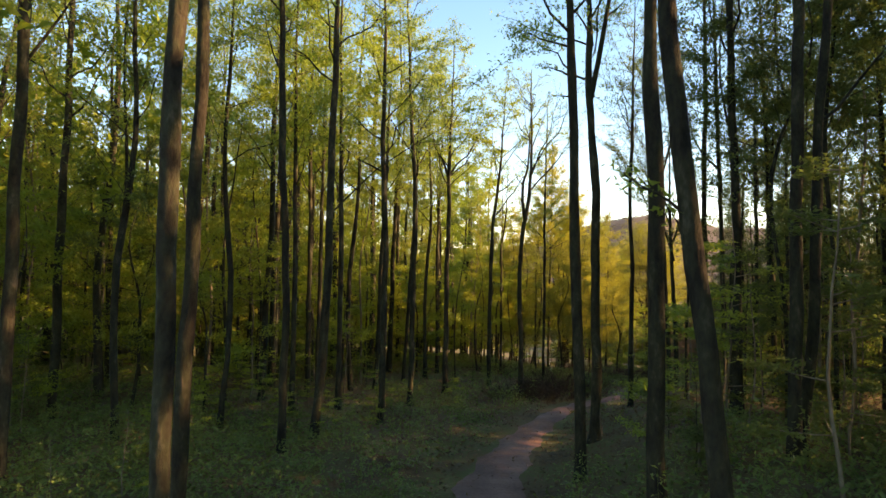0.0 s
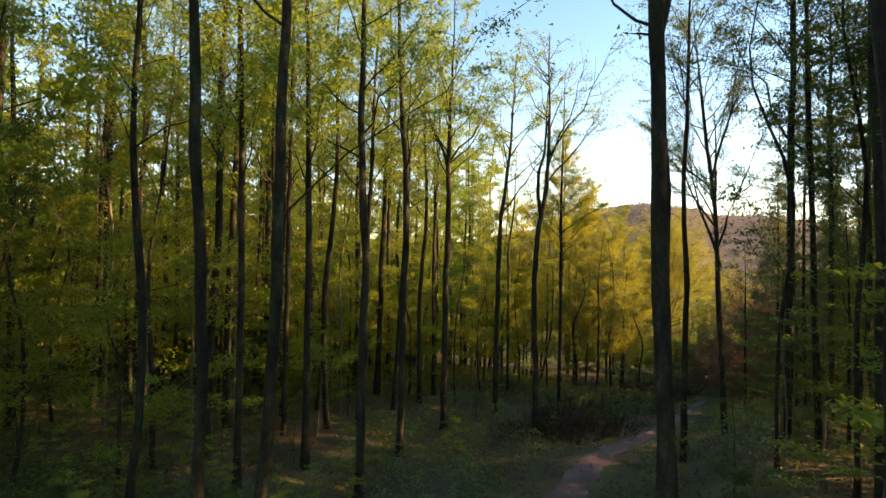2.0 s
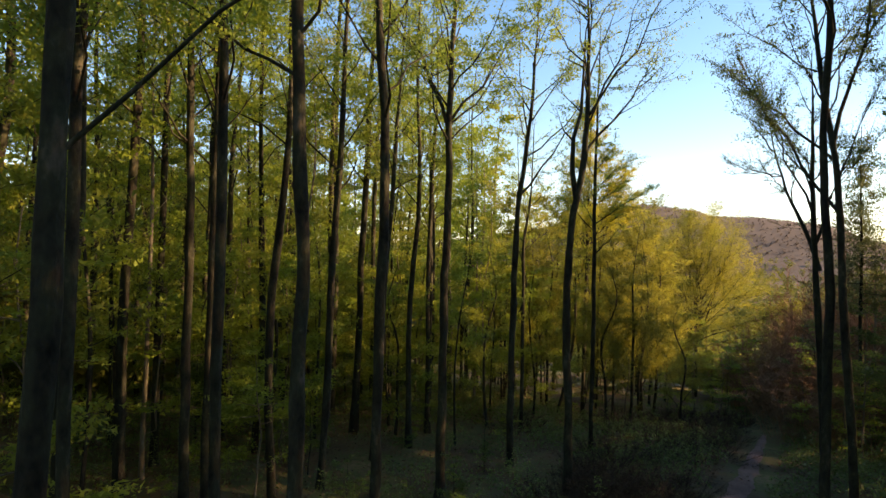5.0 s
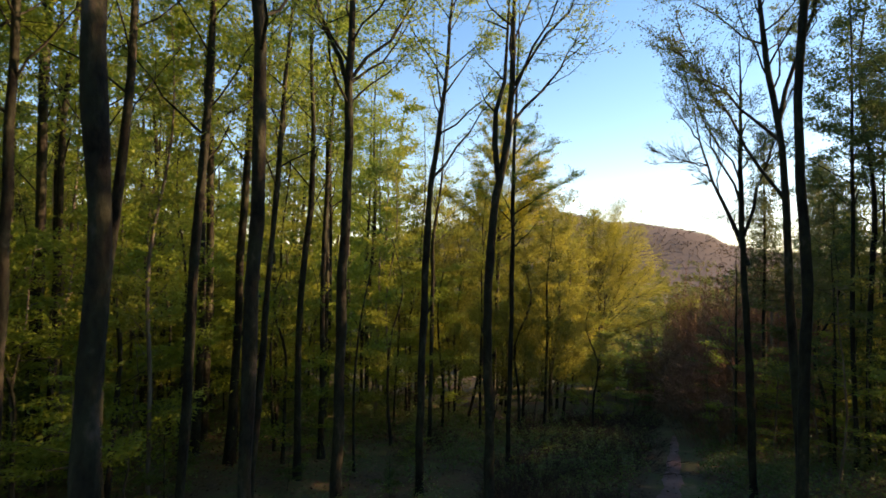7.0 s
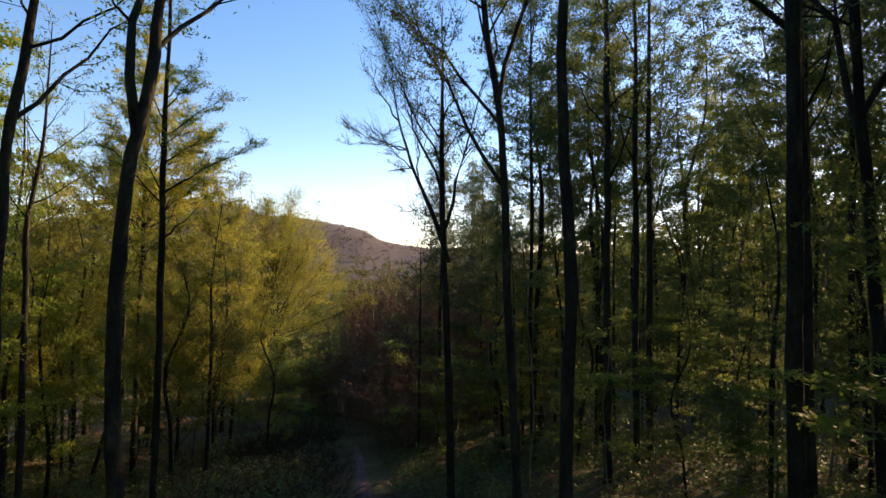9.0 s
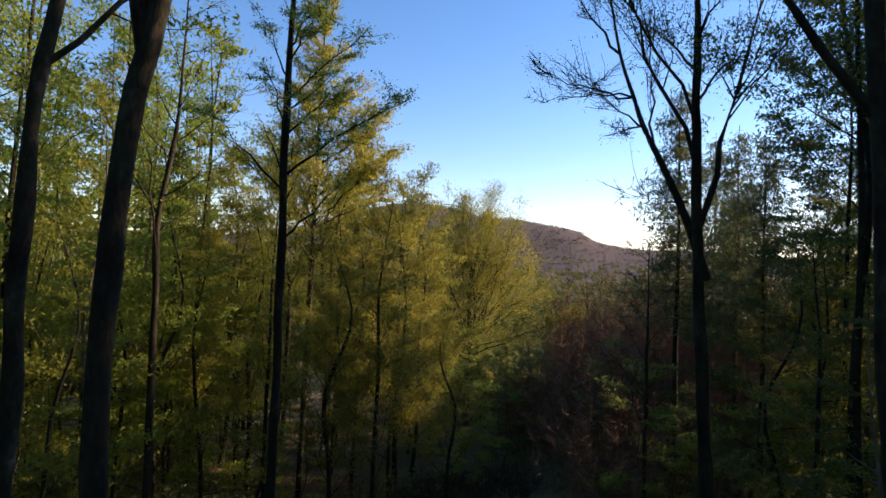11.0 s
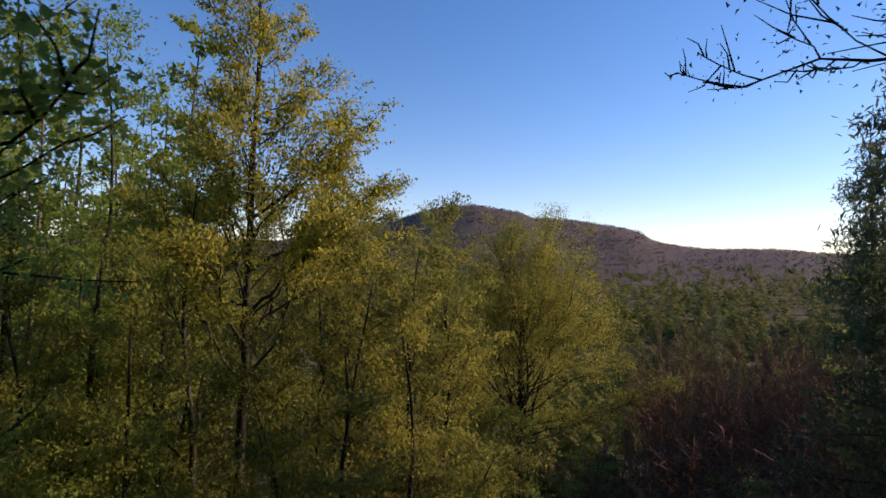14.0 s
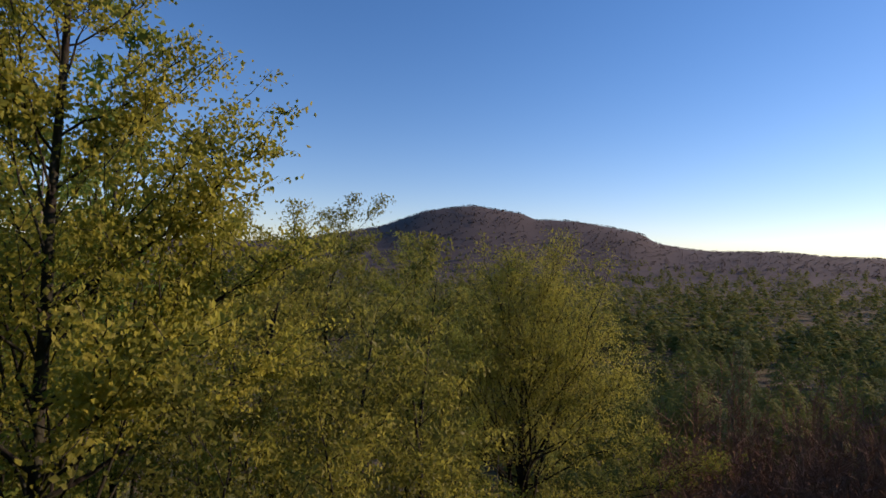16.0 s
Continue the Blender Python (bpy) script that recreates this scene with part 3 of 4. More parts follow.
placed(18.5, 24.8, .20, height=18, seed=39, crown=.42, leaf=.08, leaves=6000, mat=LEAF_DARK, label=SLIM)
placed(17.4, 38.3, .12, height=9, seed=40, crown=.35, leaves=2500, leaf=.07, reach=2.2, mat=LEAF_COPPER, label="young tree with coppery brown leaves")
placed(23.3, 43.1, .13, height=11, seed=45, crown=.5, leaves=1500, leaf=.08, reach=2.0, bark=BARK_PALE, label="pale-stemmed birch with a thin crown", name="birch_tree")

# the yellow tree in the clearing: a dome of stems, level below and steep above
rng = np.random.default_rng(50)
dome = []
for k in range(46):
    q = k / 45
    dome.append((.36 + .58 * q, 2.4 * k + rng.normal(0, .3), .2 + 1.05 * q ** .8 + rng.normal(0, .08), (6.3 - 2.2 * q) * rng.uniform(.8, 1.1), .045 - .015 * q, 10))
for k in range(7):
    dome.append((.33 + .02 * k, .9 * k, 1.15, 6.6, .075, 10))
placed(20.2, 56.8, .30, eye=0, height=11.1, seed=50, leaves=110000, limbs=0, leaf=.088, fine=2, lift=.9, extra=dome, mat=LEAF_OLIVE, bark=BARK_DARK, name="yellow_tree", loose=.30,
       label="broad low-forking tree in golden young leaf lit by the evening sun")


# ---- conifers ----
def conifer_meshes(seed, height, reach, dia, sprays):
    rng = np.random.default_rng(seed)
    wood, crown = Build(), Build()
    h = np.linspace(0, height, 14)
    wood.tube(np.stack([0.02 * np.sin(h), 0.02 * np.cos(h), h], 1), np.linspace(dia / 2, 0.01, 14), 8)
    spots = []
    z = 0.45 * height
    while z < height * 0.985:
        q = z / height
        for k in range(5):
            az, length = rng.uniform(0, 6.28), reach * (1 - q) ** 0.7 * rng.uniform(0.45, 1.15) + 0.15
            s = np.linspace(0, 1, 5)[:, None]
            d = np.array([np.cos(az), np.sin(az), 0])
            pts = np.array([0, 0, z]) + d * length * s + np.array([0, 0, 1]) * (0.12 * s - 0.30 * s**2 + 0.16 * s**4) * length
            wood.tube(pts, 0.022 * (1 - 0.8 * s[:, 0]) * (1.2 - q), 3)
            n = max(3, int(sprays * length))
            t = rng.uniform(0.15, 1, n)
            at = np.array([np.interp(t, s[:, 0], pts[:, c]) for c in range(3)]).T
            at += rng.normal(0, 1, (n, 3)) * np.array([.22, .22, .2]) * (0.6 + 0.5 * (1 - q))
            spots.append(at)
        z += 0.34 + 0.1 * rng.random()
    crown.leaves(rng, np.concatenate(spots), 0.2, 0.3, 0.3, 0.4, simple=True)
    return wood.mesh("trunk", BARK_DARK), [], crown.mesh("crown", NEEDLE, smooth=False)


CONE = conifer_meshes(70, 14.0, 2.7, .24, 115)
for k, (x, y, top, turn) in enumerate([(20.3, 40.1, 12.9, 0), (32.5, 49.5, 14.5, 80), (24.2, 41.0, 12.0, 40), (22.7, 38.7, 11.2, 200), (36.0, 50.0, 13.0, 150), (29.5, 45.5, 10.5, 220), (44, 58, 12, 10), (40, 66, 6, 60)]):
    z = float(ground_z(x, y)) - 0.1
    assemble("spruce_tree", CONE, x, y, z, "dark green spruce with drooping needled boughs", "tree", "spruces", turn, (top - z) / 14.0)
    KEEP.append((x, y))


# ---- trees that fill the wood ----
def variant(seed, height, dia, crown, reach, limbs, leaves, leaf, mat, bark=BARK, loose=.3, twig_tubes=False, el=(.5, 1.1), forks=6, lift=.4):
    rng = np.random.default_rng(seed)
    sway = rng.normal(0, 0.25, (4, 2))
    line = [(0, 0, 0), (*sway[0] * .4, height * .25), (*sway[1] * .8, height * .5), (*sway[2], height * .75), (*sway[3], height)]
    r = dia / 2
    rows = limb_set(rng, limbs, crown, .97, reach, r * .26, el, forks)
    return tree_meshes(seed, line, [r * 1.05, r, r * .85, r * .5, r * .1], rows, leaves, leaf, bark, mat, sides=6, loose=loose, simple=True, twig_tubes=twig_tubes, lift=lift)


TALL = [variant(100 + k, 19 + 1.3 * k, .19 + .02 * k, .42 + .03 * (k % 3), 3.4, 16, 6600, .125, (LEAF, LEAF, LEAF_DARK, LEAF, LEAF_YELLOW)[k], (BARK, BARK_DARK, BARK, BARK_DARK, BARK)[k]) for k in range(5)]
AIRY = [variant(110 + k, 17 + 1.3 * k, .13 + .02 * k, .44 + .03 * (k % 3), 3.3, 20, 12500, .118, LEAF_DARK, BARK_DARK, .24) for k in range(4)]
THIN = [variant(120 + k, 12 + 1.5 * k, .09 + .015 * k, .30, 2.3, 14, 3600, .13, (LEAF, LEAF_YELLOW, LEAF_DARK, LEAF)[k], (BARK, BARK_PALE, BARK_DARK, BARK_PALE)[k]) for k in range(4)]
FAR = [variant(140 + k, 19 + 1.5 * k, .24, .22, 3.6, 13, 1800, .38, (LEAF, LEAF_YELLOW, LEAF)[k], loose=.4) for k in range(3)]
# coarse dense trees for the added wood that blocks the sun
BEHIND = [variant(145 + k, 20 + 2 * k, .26, .14, 3.8, 12, 1000, .8, LEAF, loose=.4) for k in range(2)]
MID = [variant(150 + k, 10 + k, .16, .16, 3.1, 22, 16000, .085, (LEAF_EDGE, LEAF_OLIVE, LEAF_EDGE, LEAF_YELLOW)[k], BARK_DARK, .24, True, (.45, 1.15), 6, .9) for k in range(4)]
LOW = [variant(160 + k, 9 + k, .13, .14, 2.8, 16, 6000, .12, (LEAF, LEAF_YELLOW, LEAF)[k], BARK, .3, False, (.15, .8)) for k in range(3)]
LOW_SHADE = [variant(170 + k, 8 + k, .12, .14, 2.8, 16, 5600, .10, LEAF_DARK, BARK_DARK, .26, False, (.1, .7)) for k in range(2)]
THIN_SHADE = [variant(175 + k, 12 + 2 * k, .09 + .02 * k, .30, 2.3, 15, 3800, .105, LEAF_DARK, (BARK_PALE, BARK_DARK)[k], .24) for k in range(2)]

EYES = np.array([eye[:2] for _, eye, _, _ in PATH])
rows = np.linspace(0, len(EYES) - 1, 160)
WAY = np.stack([np.interp(rows, np.arange(len(EYES)), EYES[:, c]) for c in (0, 1)], 1)


def is_free(x, y, gap, clear=2.6):
    if abs(float(trail_offset(x, y))) < 1.6 or np.hypot(WAY[:, 0] - x, WAY[:, 1] - y).min() < clear:
        return False
    taken = np.array(KEEP)
    return bool(np.hypot(taken[:, 0] - x, taken[:, 1] - y).min() > gap)


def left_wood(x, y):
    edge = np.interp(y, [-40, 0, 20, 28, 34, 40, 46, 60, 95], [-2, -1, -.5, 0, 1.5, 3.0, 5.5, 5.5, 2])
    return x < edge


def right_wood(x, y):
    return float(trail_offset(x, y)) > 3.2 and (y - 27.0) < 0.66 * (x - 11.5) and y < 46


def sow(count, inside, box, kinds, name, label, group, gap, clear, seed, sizes=(.85, 1.15)):
    rng = np.random.default_rng(seed)
    made, first = 0, {}
    for _ in range(count * 40):
        if made >= count:
            break
        x, y = rng.uniform(box[0], box[1]), rng.uniform(box[2], box[3])
        if not inside(x, y) or not is_free(x, y, gap, clear):
            continue
        k, turn, size = int(rng.integers(len(kinds))), rng.uniform(0, 360), rng.uniform(*sizes)
        assemble(name, kinds[k], x, y, float(ground_z(x, y)) - .15, label, "tree", group, turn, size)
        KEEP.append((x, y))
        made += 1


WOOD = "forest trees"


def sow_stuff(name, label, regions, kinds, gap, clear, seed):
    """Far trees past counting, joined into one object. regions: rows of (count, inside, box)."""
    rng = np.random.default_rng(seed)
    stock = []
    for trunk, _, crown in kinds:
        both = []
        for me in (trunk, crown):
            v, l, c = np.empty(3 * len(me.vertices)), np.empty(len(me.loops), int), np.empty(len(me.polygons), int)
            me.vertices.foreach_get("co", v)
            me.loops.foreach_get("vertex_index", l)
            me.polygons.foreach_get("loop_total", c)
            both.append((v.reshape(-1, 3), l, c, me.materials[0]))
        stock.append(both)
    mats = list({m.name: m for both in stock for *_, m in both}.values())
    vs, ls, cs, ms, n = [], [], [], [], 0
    for count, inside, box in regions:
        made = 0
        for _ in range(count * 40):
            if made >= count:
                break
            x, y = rng.uniform(box[0], box[1]), rng.uniform(box[2], box[3])
            if not inside(x, y) or not is_free(x, y, gap, clear):
                continue
            KEEP.append((x, y))
            made += 1
            a, size = rng.uniform(0, 6.28), rng.uniform(.85, 1.15)
            turn = np.array([[math.cos(a), -math.sin(a), 0], [math.sin(a), math.cos(a), 0], [0, 0, 1]]) * size
            for v, l, c, m in stock[int(rng.integers(len(stock)))]:
                vs.append(v @ turn.T + (x, y, float(ground_z(x, y)) - .15))
                ls.append(l + n)
                cs.append(c)
                ms.append(np.full(len(c), mats.index(m)))
                n += len(v)
    v, l, c = np.concatenate(vs), np.concatenate(ls), np.concatenate(cs)
    me = bpy.data.meshes.new(name)
    me.vertices.add(len(v))
    me.vertices.foreach_set("co", v.astype(np.float32).ravel())
    me.loops.add(len(l))
    me.loops.foreach_set("vertex_index", l.astype(np.int32))
    me.polygons.add(len(c))
    me.polygons.foreach_set("loop_start", np.concatenate([[0], np.cumsum(c)[:-1]]).astype(np.int32))
    me.polygons.foreach_set("material_index", np.concatenate(ms).astype(np.int32))
    me.update(calc_edges=True)
    for m in mats:
        me.materials.append(m)
    tagged(new(name, me), label, "woods", kind="stuff")


sow(62, left_wood, (-24, 6, 6, 52), TALL, "beech_tree", "tall beech of the dense wood with green spring leaves", WOOD, 1.7, 6.0, 11)
sow(13, left_wood, (-17, -2, 28, 56), TALL, "beech_tree", "tall beech deep in the dense wood", WOOD, 1.5, 6.0, 29)
sow(80, left_wood, (-26, 6, 14, 58), THIN, "young_beech", "thin young beech stem among taller trees", WOOD, 0.9, 6.5, 12)
sow_stuff("background_wood", "dense green beech wood far behind the nearer trees", [(80, lambda x, y: left_wood(x, y) and (x < -10 or y > 57), (-38, 6, 34, 84)), (34, left_wood, (-45, -10, 12, 44))], FAR, 2.4, 6, 13)
# trees mostly out of view, added to shade the left wood from low sun
sow(17, lambda x, y: right_wood(x, y) and y < .95 * x + 1, (17, 40, 4, 19), TALL, "beech_tree", "tall green beech of the shaded wood", WOOD, 2.2, 7.0, 19)
# added to shade the clearing's low trees; they also fill the background
sow(7, right_wood, (31, 46, 34, 42.5), TALL, "beech_tree", "tall beech at the far edge of the shaded wood", WOOD, 2.0, 7.0, 28)
sow(33, right_wood, (8, 36, 14, 42), AIRY, "beech_tree", "tall green beech of the shaded wood", WOOD, 1.7, 7.0, 14)
for k, (x, y) in enumerate([(9.6, 19.4), (12.5, 20.8), (14.6, 19.8), (13.0, 16.8), (10.6, 16.2), (15.6, 17.4), (16.6, 31.9), (18.6, 33.4), (21.4, 35.2), (24.6, 36.6), (20.4, 31.6), (22.9, 33.2), (27.5, 37.5), (25.5, 34.0)]):
    assemble("beech_tree", AIRY[k % 4], x, y, float(ground_z(x, y)) - .15, "tall beech at the edge of the shaded wood", "tree", WOOD, 50 * k, .85 + .05 * (k % 3))
    KEEP.append((x, y))
for k, (x, y, size) in enumerate([(18.4, 34.6, 1.0), (20.6, 33.4, 1.05), (23.4, 36.6, 1.1), (16.9, 33.0, .85)]):
    assemble("broadleaf_tree", LOW_SHADE[k % 2], x, y, float(ground_z(x, y)) - .15, "low leafy young tree at the edge of the shaded wood", "tree", WOOD, 70 * k, size)
sow(46, right_wood, (7, 40, 6, 48), THIN_SHADE, "young_beech", "thin young beech stem in the shaded wood", WOOD, 0.9, 5.0, 15)
# added trees out of view that keep low sun off floor, trunks and thicket
sow_stuff("wood_behind", "unseen beech wood added to hold off the low sun", [(44, lambda x, y: y < 4 and abs(x - .5) > 2.5, (-70, 60, -70, 3)), (30, lambda x, y: y < .75 * x - 5.5, (9, 46, -10, 14)), (14, lambda x, y: y - 37 < .56 * (x - 11), (58, 80, 30, 54)), (16, lambda x, y: y < .75 * x - 6, (9, 30, -6, 13)), (18, lambda x, y: y < .75 * x - 3.5, (5, 18, -4, 9))], BEHIND, 3.0, 5, 16)

sow(60, left_wood, (-24, 6, 17, 58), LOW, "broadleaf_tree", "low leafy young broadleaf tree under the taller beeches", WOOD, 1.3, 9.0, 17, (.7, 1.15))
sow(27, right_wood, (10, 32, 14, 41), LOW_SHADE, "broadleaf_tree", "low leafy young tree in the shaded wood", WOOD, 1.3, 7.0, 18, (.6, 1.0))


sow(30, lambda x, y: x < np.interp(y, [36, 44, 62], [2.5, 6.5, 9.0]), (-12, 9, 37, 62), LOW, "broadleaf_tree", "low leafy young broadleaf tree in bright spring leaf", WOOD, 1.4, 7.0, 20, (.7, 1.2))

# middle-high trees between the wood and the clearing
for k, (x, y, top) in enumerate([(12.6, 47.2, 10.2), (11.2, 52.5, 11.2), (14.8, 51.8, 10.6), (15.8, 57.0, 10.8), (12.6, 58.5, 12.0), (17.2, 64, 11.0), (13.5, 66, 12.5), (21.5, 67, 8.5), (9.2, 56, 12.5),
                                (8.2, 64, 13.5), (25.5, 66, 5.5), (10.2, 48.2, 9.5), (18.0, 72, 10.5), (6.0, 49.5, 11.0), (23.5, 73, 6.5), (29, 72, 3.0), (33, 66, 1.5), (5.4, 42.2, 7.0), (10.2, 42.0, 9.0), (7.1, 41.7, 8.6), (13.2, 43.2, 5.5), (22.6, 36.4, 9.5), (26.5, 38.6, 10.5), (19.6, 34.6, 7.5), (6.9, 46.6, 9.0), (11.7, 44.9, 8.6), (4.3, 45.4, 9.5), (19.5, 62.5, 7.5), (8.9, 41.6, 7.4), (13.6, 48.0, 9.2), (10.6, 46.2, 9.4), (16.6, 53.6, 7.6), (13.4, 61.0, 12.6), (11.4, 55.6, 12.2)]):
    z = float(ground_z(x, y)) - .15
    size = (top - z) / (10.9 + k % 4)
    assemble("broadleaf_tree", MID[k % 4], x, y, z, "rounded young broadleaf tree in yellow-green spring leaf", "tree", "edge trees", 67 * k, size)
    KEEP.append((x, y))


# ---- understorey ----
def sapling(seed, height, reach, leaves, mat, bark=BARK):
    """A young tree with level sprays of leaves from near the ground."""
    rng = np.random.default_rng(seed)
    wood, side, twigs = Build(), Build(), []
    h = np.linspace(0, height, 9)
    pts = np.stack([np.cumsum(rng.normal(0, .05, 9)), np.cumsum(rng.normal(0, .05, 9)), h], 1)
    wood.tube(pts, np.linspace(.028, .006, 9) * (height / 4), 5)
    for k in range(int(4 + height * 1.6)):
        q = rng.uniform(.15, .98)
        i = min(int(q * 8), 7)
        start = pts[i] + (pts[i + 1] - pts[i]) * (q * 8 - i)
        grow_limb(rng, start, rng.uniform(0, 6.28), rng.uniform(0, .35), reach * (1.1 - .7 * q) * rng.uniform(.6, 1.1), .012 * height / 4, side, twigs, .5, 3, .08, 3, twig_tubes=False, steps=4)
    c = Build()
    c.leaves(rng, leaf_places(rng, twigs, leaves, .24, .8), .11, .7, simple=True)
    return wood.mesh("stem", bark), side.mesh("branching", bark), c.mesh("leaves", mat, smooth=False)


def plant(count, inside, box, kinds, name, label, category, group, clear, seed, sizes=(.7, 1.25), trail_gap=1.5):
    rng = np.random.default_rng(seed)
    made = 0
    for _ in range(count * 40):
        if made >= count:
            break
        x, y = rng.uniform(box[0], box[1]), rng.uniform(box[2], box[3])
        if not inside(x, y) or abs(float(trail_offset(x, y))) < trail_gap or np.hypot(WAY[:, 0] - x, WAY[:, 1] - y).min() < clear:
            continue
        stem, side, leaves = kinds[int(rng.integers(len(kinds)))]
        base = tagged(new(name), label, category, group)
        base.matrix_basis = Matrix.Translation((x, y, float(ground_z(x, y)) - .05)) @ pose(0, 0, 0, 0, 0, rng.uniform(0, 360)) @ Matrix.Scale(rng.uniform(*sizes), 4)
        part("stem", stem, base)
        tagged(part("branching", side, base), kind="stuff")
        part("leaves", leaves, base)
        made += 1


SAPS = [sapling(200 + k, 3.0 + .8 * k, 1.3 + .15 * k, 1400 + 230 * k, (LEAF, LEAF_DARK, LEAF, LEAF, LEAF_DARK)[k], (BARK_PALE, BARK, BARK_PALE, BARK_PALE, BARK_PALE)[k]) for k in range(5)]
plant(72, left_wood, (-24, 6, 23, 60), SAPS, "beech_sapling", "young beech sapling with level sprays of green leaves", "sapling", "saplings", 8.5, 21, (.7, 1.6))
plant(110, lambda x, y: float(trail_offset(x, y)) > 2 and x < 34, (3, 34, 10, 46), SAPS[2:], "beech_sapling", "shaded beech sapling with level sprays of leaves", "sapling", "saplings", 4.0, 22, (.45, 1.1))
plant(35, lambda x, y: x > 5, (5, 24, 38, 70), SAPS, "beech_sapling", "young sapling with yellow-green leaves at the wood's edge", "sapling", "saplings", 2.5, 23, (.8, 1.4))

plant(22, lambda x, y: float(trail_offset(x, y)) > 2, (4, 12, 12, 24), SAPS[1:2] + SAPS[4:], "beech_sapling", "shaded beech sapling beside the path", "sapling", "saplings", 3.6, 27, (.4, .75))

plant(30, lambda x, y: y > 57.5 or abs((x - 7.5) / (y - 29) - .456) > .075, (13.5, 25, 45, 63), SAPS, "beech_sapling", "bushy young sapling among the trees of the clearing", "sapling", "saplings", 4.0, 25, (.6, 1.1), .3)
plant(46, lambda x, y: float(trail_offset(x, y)) < -2, (-12, 9, 20, 45), SAPS[:2], "beech_sapling", "low beech seedling in the undergrowth", "sapling", "saplings", 4.0, 26, (.22, .5))
plant(44, left_wood, (-18, 1, 9, 26), SAPS, "beech_sapling", "small beech seedling tree in the shade of the wood", "sapling", "saplings", 3.5, 24, (.25, .5))


# ---- bare shrubs ----
def thicket(seed, height, stems, reach, mat, splay=.4, twigs=1300, length=.36, rise=.85, thick=.009):
    """Many thin shoots in a dense haze of short twigs, without leaves."""
    rng = np.random.default_rng(seed)
    wood, at, way = Build(), [], []
    for k in range(stems):
        az, r = rng.uniform(0, 6.28), reach * math.sqrt(rng.random())
        h = height * rng.uniform(.55, 1.05) * (1 - .35 * (r / reach) ** 2)
        s = np.linspace(0, 1, 4)[:, None]
        foot = np.array([math.cos(az) * r * .7, math.sin(az) * r * .7, 0])
        pts = foot + np.array([math.cos(az) * r * splay, math.sin(az) * r * splay, h]) * s + rng.normal(0, .06, (4, 3)) * s
        wood.tube(pts, .015 * (1 - .8 * s[:, 0]), 3)
        q = rng.beta(1.9, 1.0, twigs // stems)[:, None]
        at.append(pts[0] + (pts[-1] - pts[0]) * q)
        way.append((pts[-1] - pts[0]) / h)
    at = np.concatenate(at)
    d = np.repeat(way, twigs // stems, 0) * rise + rng.normal(0, .5, at.shape)
    d *= (length * rng.uniform(.4, 1.2, len(at)))[:, None]
    side = np.cross(d, rng.normal(0, 1, d.shape))
    side *= thick / (np.linalg.norm(side, axis=1)[:, None] + 1e-9)
    haze = Build()
    haze.v.append(np.stack([at - side, at + side, at + d], 1).reshape(-1, 3))
    haze.t.append(np.arange(3 * len(at)).reshape(-1, 3))
    return wood.mesh("stem_clump", mat), haze.mesh("branching", mat)


def shrub(meshes, label, group, place):
    base = tagged(new("bare_shrub"), label, "shrub", group)
    base.matrix_basis = place
    tagged(part("stem_clump", meshes[0], base), kind="stuff")
    tagged(part("branching", meshes[1], base), kind="stuff")


BRUSH = [thicket(300 + k, 8.0 + .8 * k, 26, 2.3, TWIG, .5, 2100, .64, .55, .013) for k in range(4)]
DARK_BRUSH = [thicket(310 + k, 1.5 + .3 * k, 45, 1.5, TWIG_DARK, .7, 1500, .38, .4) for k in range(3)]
rng = np.random.default_rng(31)
for k in range(84):
    x, y = rng.uniform(17.5, 36), rng.uniform(40, 58)
    if trail_offset(x, y) < 1.2 or (y - 27) < .75 * (x - 11.5) or np.hypot(x - 20.2, y - 56.8) < 3.5:
        x, y = 26 + rng.normal(0, 3.2), 49.0 + rng.normal(0, 2.5)
    z = float(ground_z(x, y)) - .1
    top = float(np.interp(x, [17, 21, 25, 36], [2.0, 3.4, 6.0, 5.6])) + rng.uniform(-1.2, .9)
    shrub(BRUSH[k % 4], "leafless thicket shrub of upright reddish brown shoots", "bare thicket", Matrix.Translation((x, y, z)) @ pose(0, 0, 0, 0, 0, rng.uniform(0, 360)) @ Matrix.Diagonal((1.05, 1.05, (top - z) / (8.0 + .8 * (k % 4)), 1)))
for k in range(46):
    y = rng.uniform(29.5, 45)
    x = float(np.interp(y, TRAIL[:, 1], TRAIL[:, 0])) - 1.4 - abs(rng.normal(0, 3.8))
    if x < 1.5 or np.hypot(x - 6.7, y - 36.1) < .8:
        continue
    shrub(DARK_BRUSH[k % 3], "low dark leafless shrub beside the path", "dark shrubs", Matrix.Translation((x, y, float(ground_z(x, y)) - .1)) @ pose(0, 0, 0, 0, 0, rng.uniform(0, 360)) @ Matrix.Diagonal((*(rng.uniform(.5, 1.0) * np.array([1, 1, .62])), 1)))


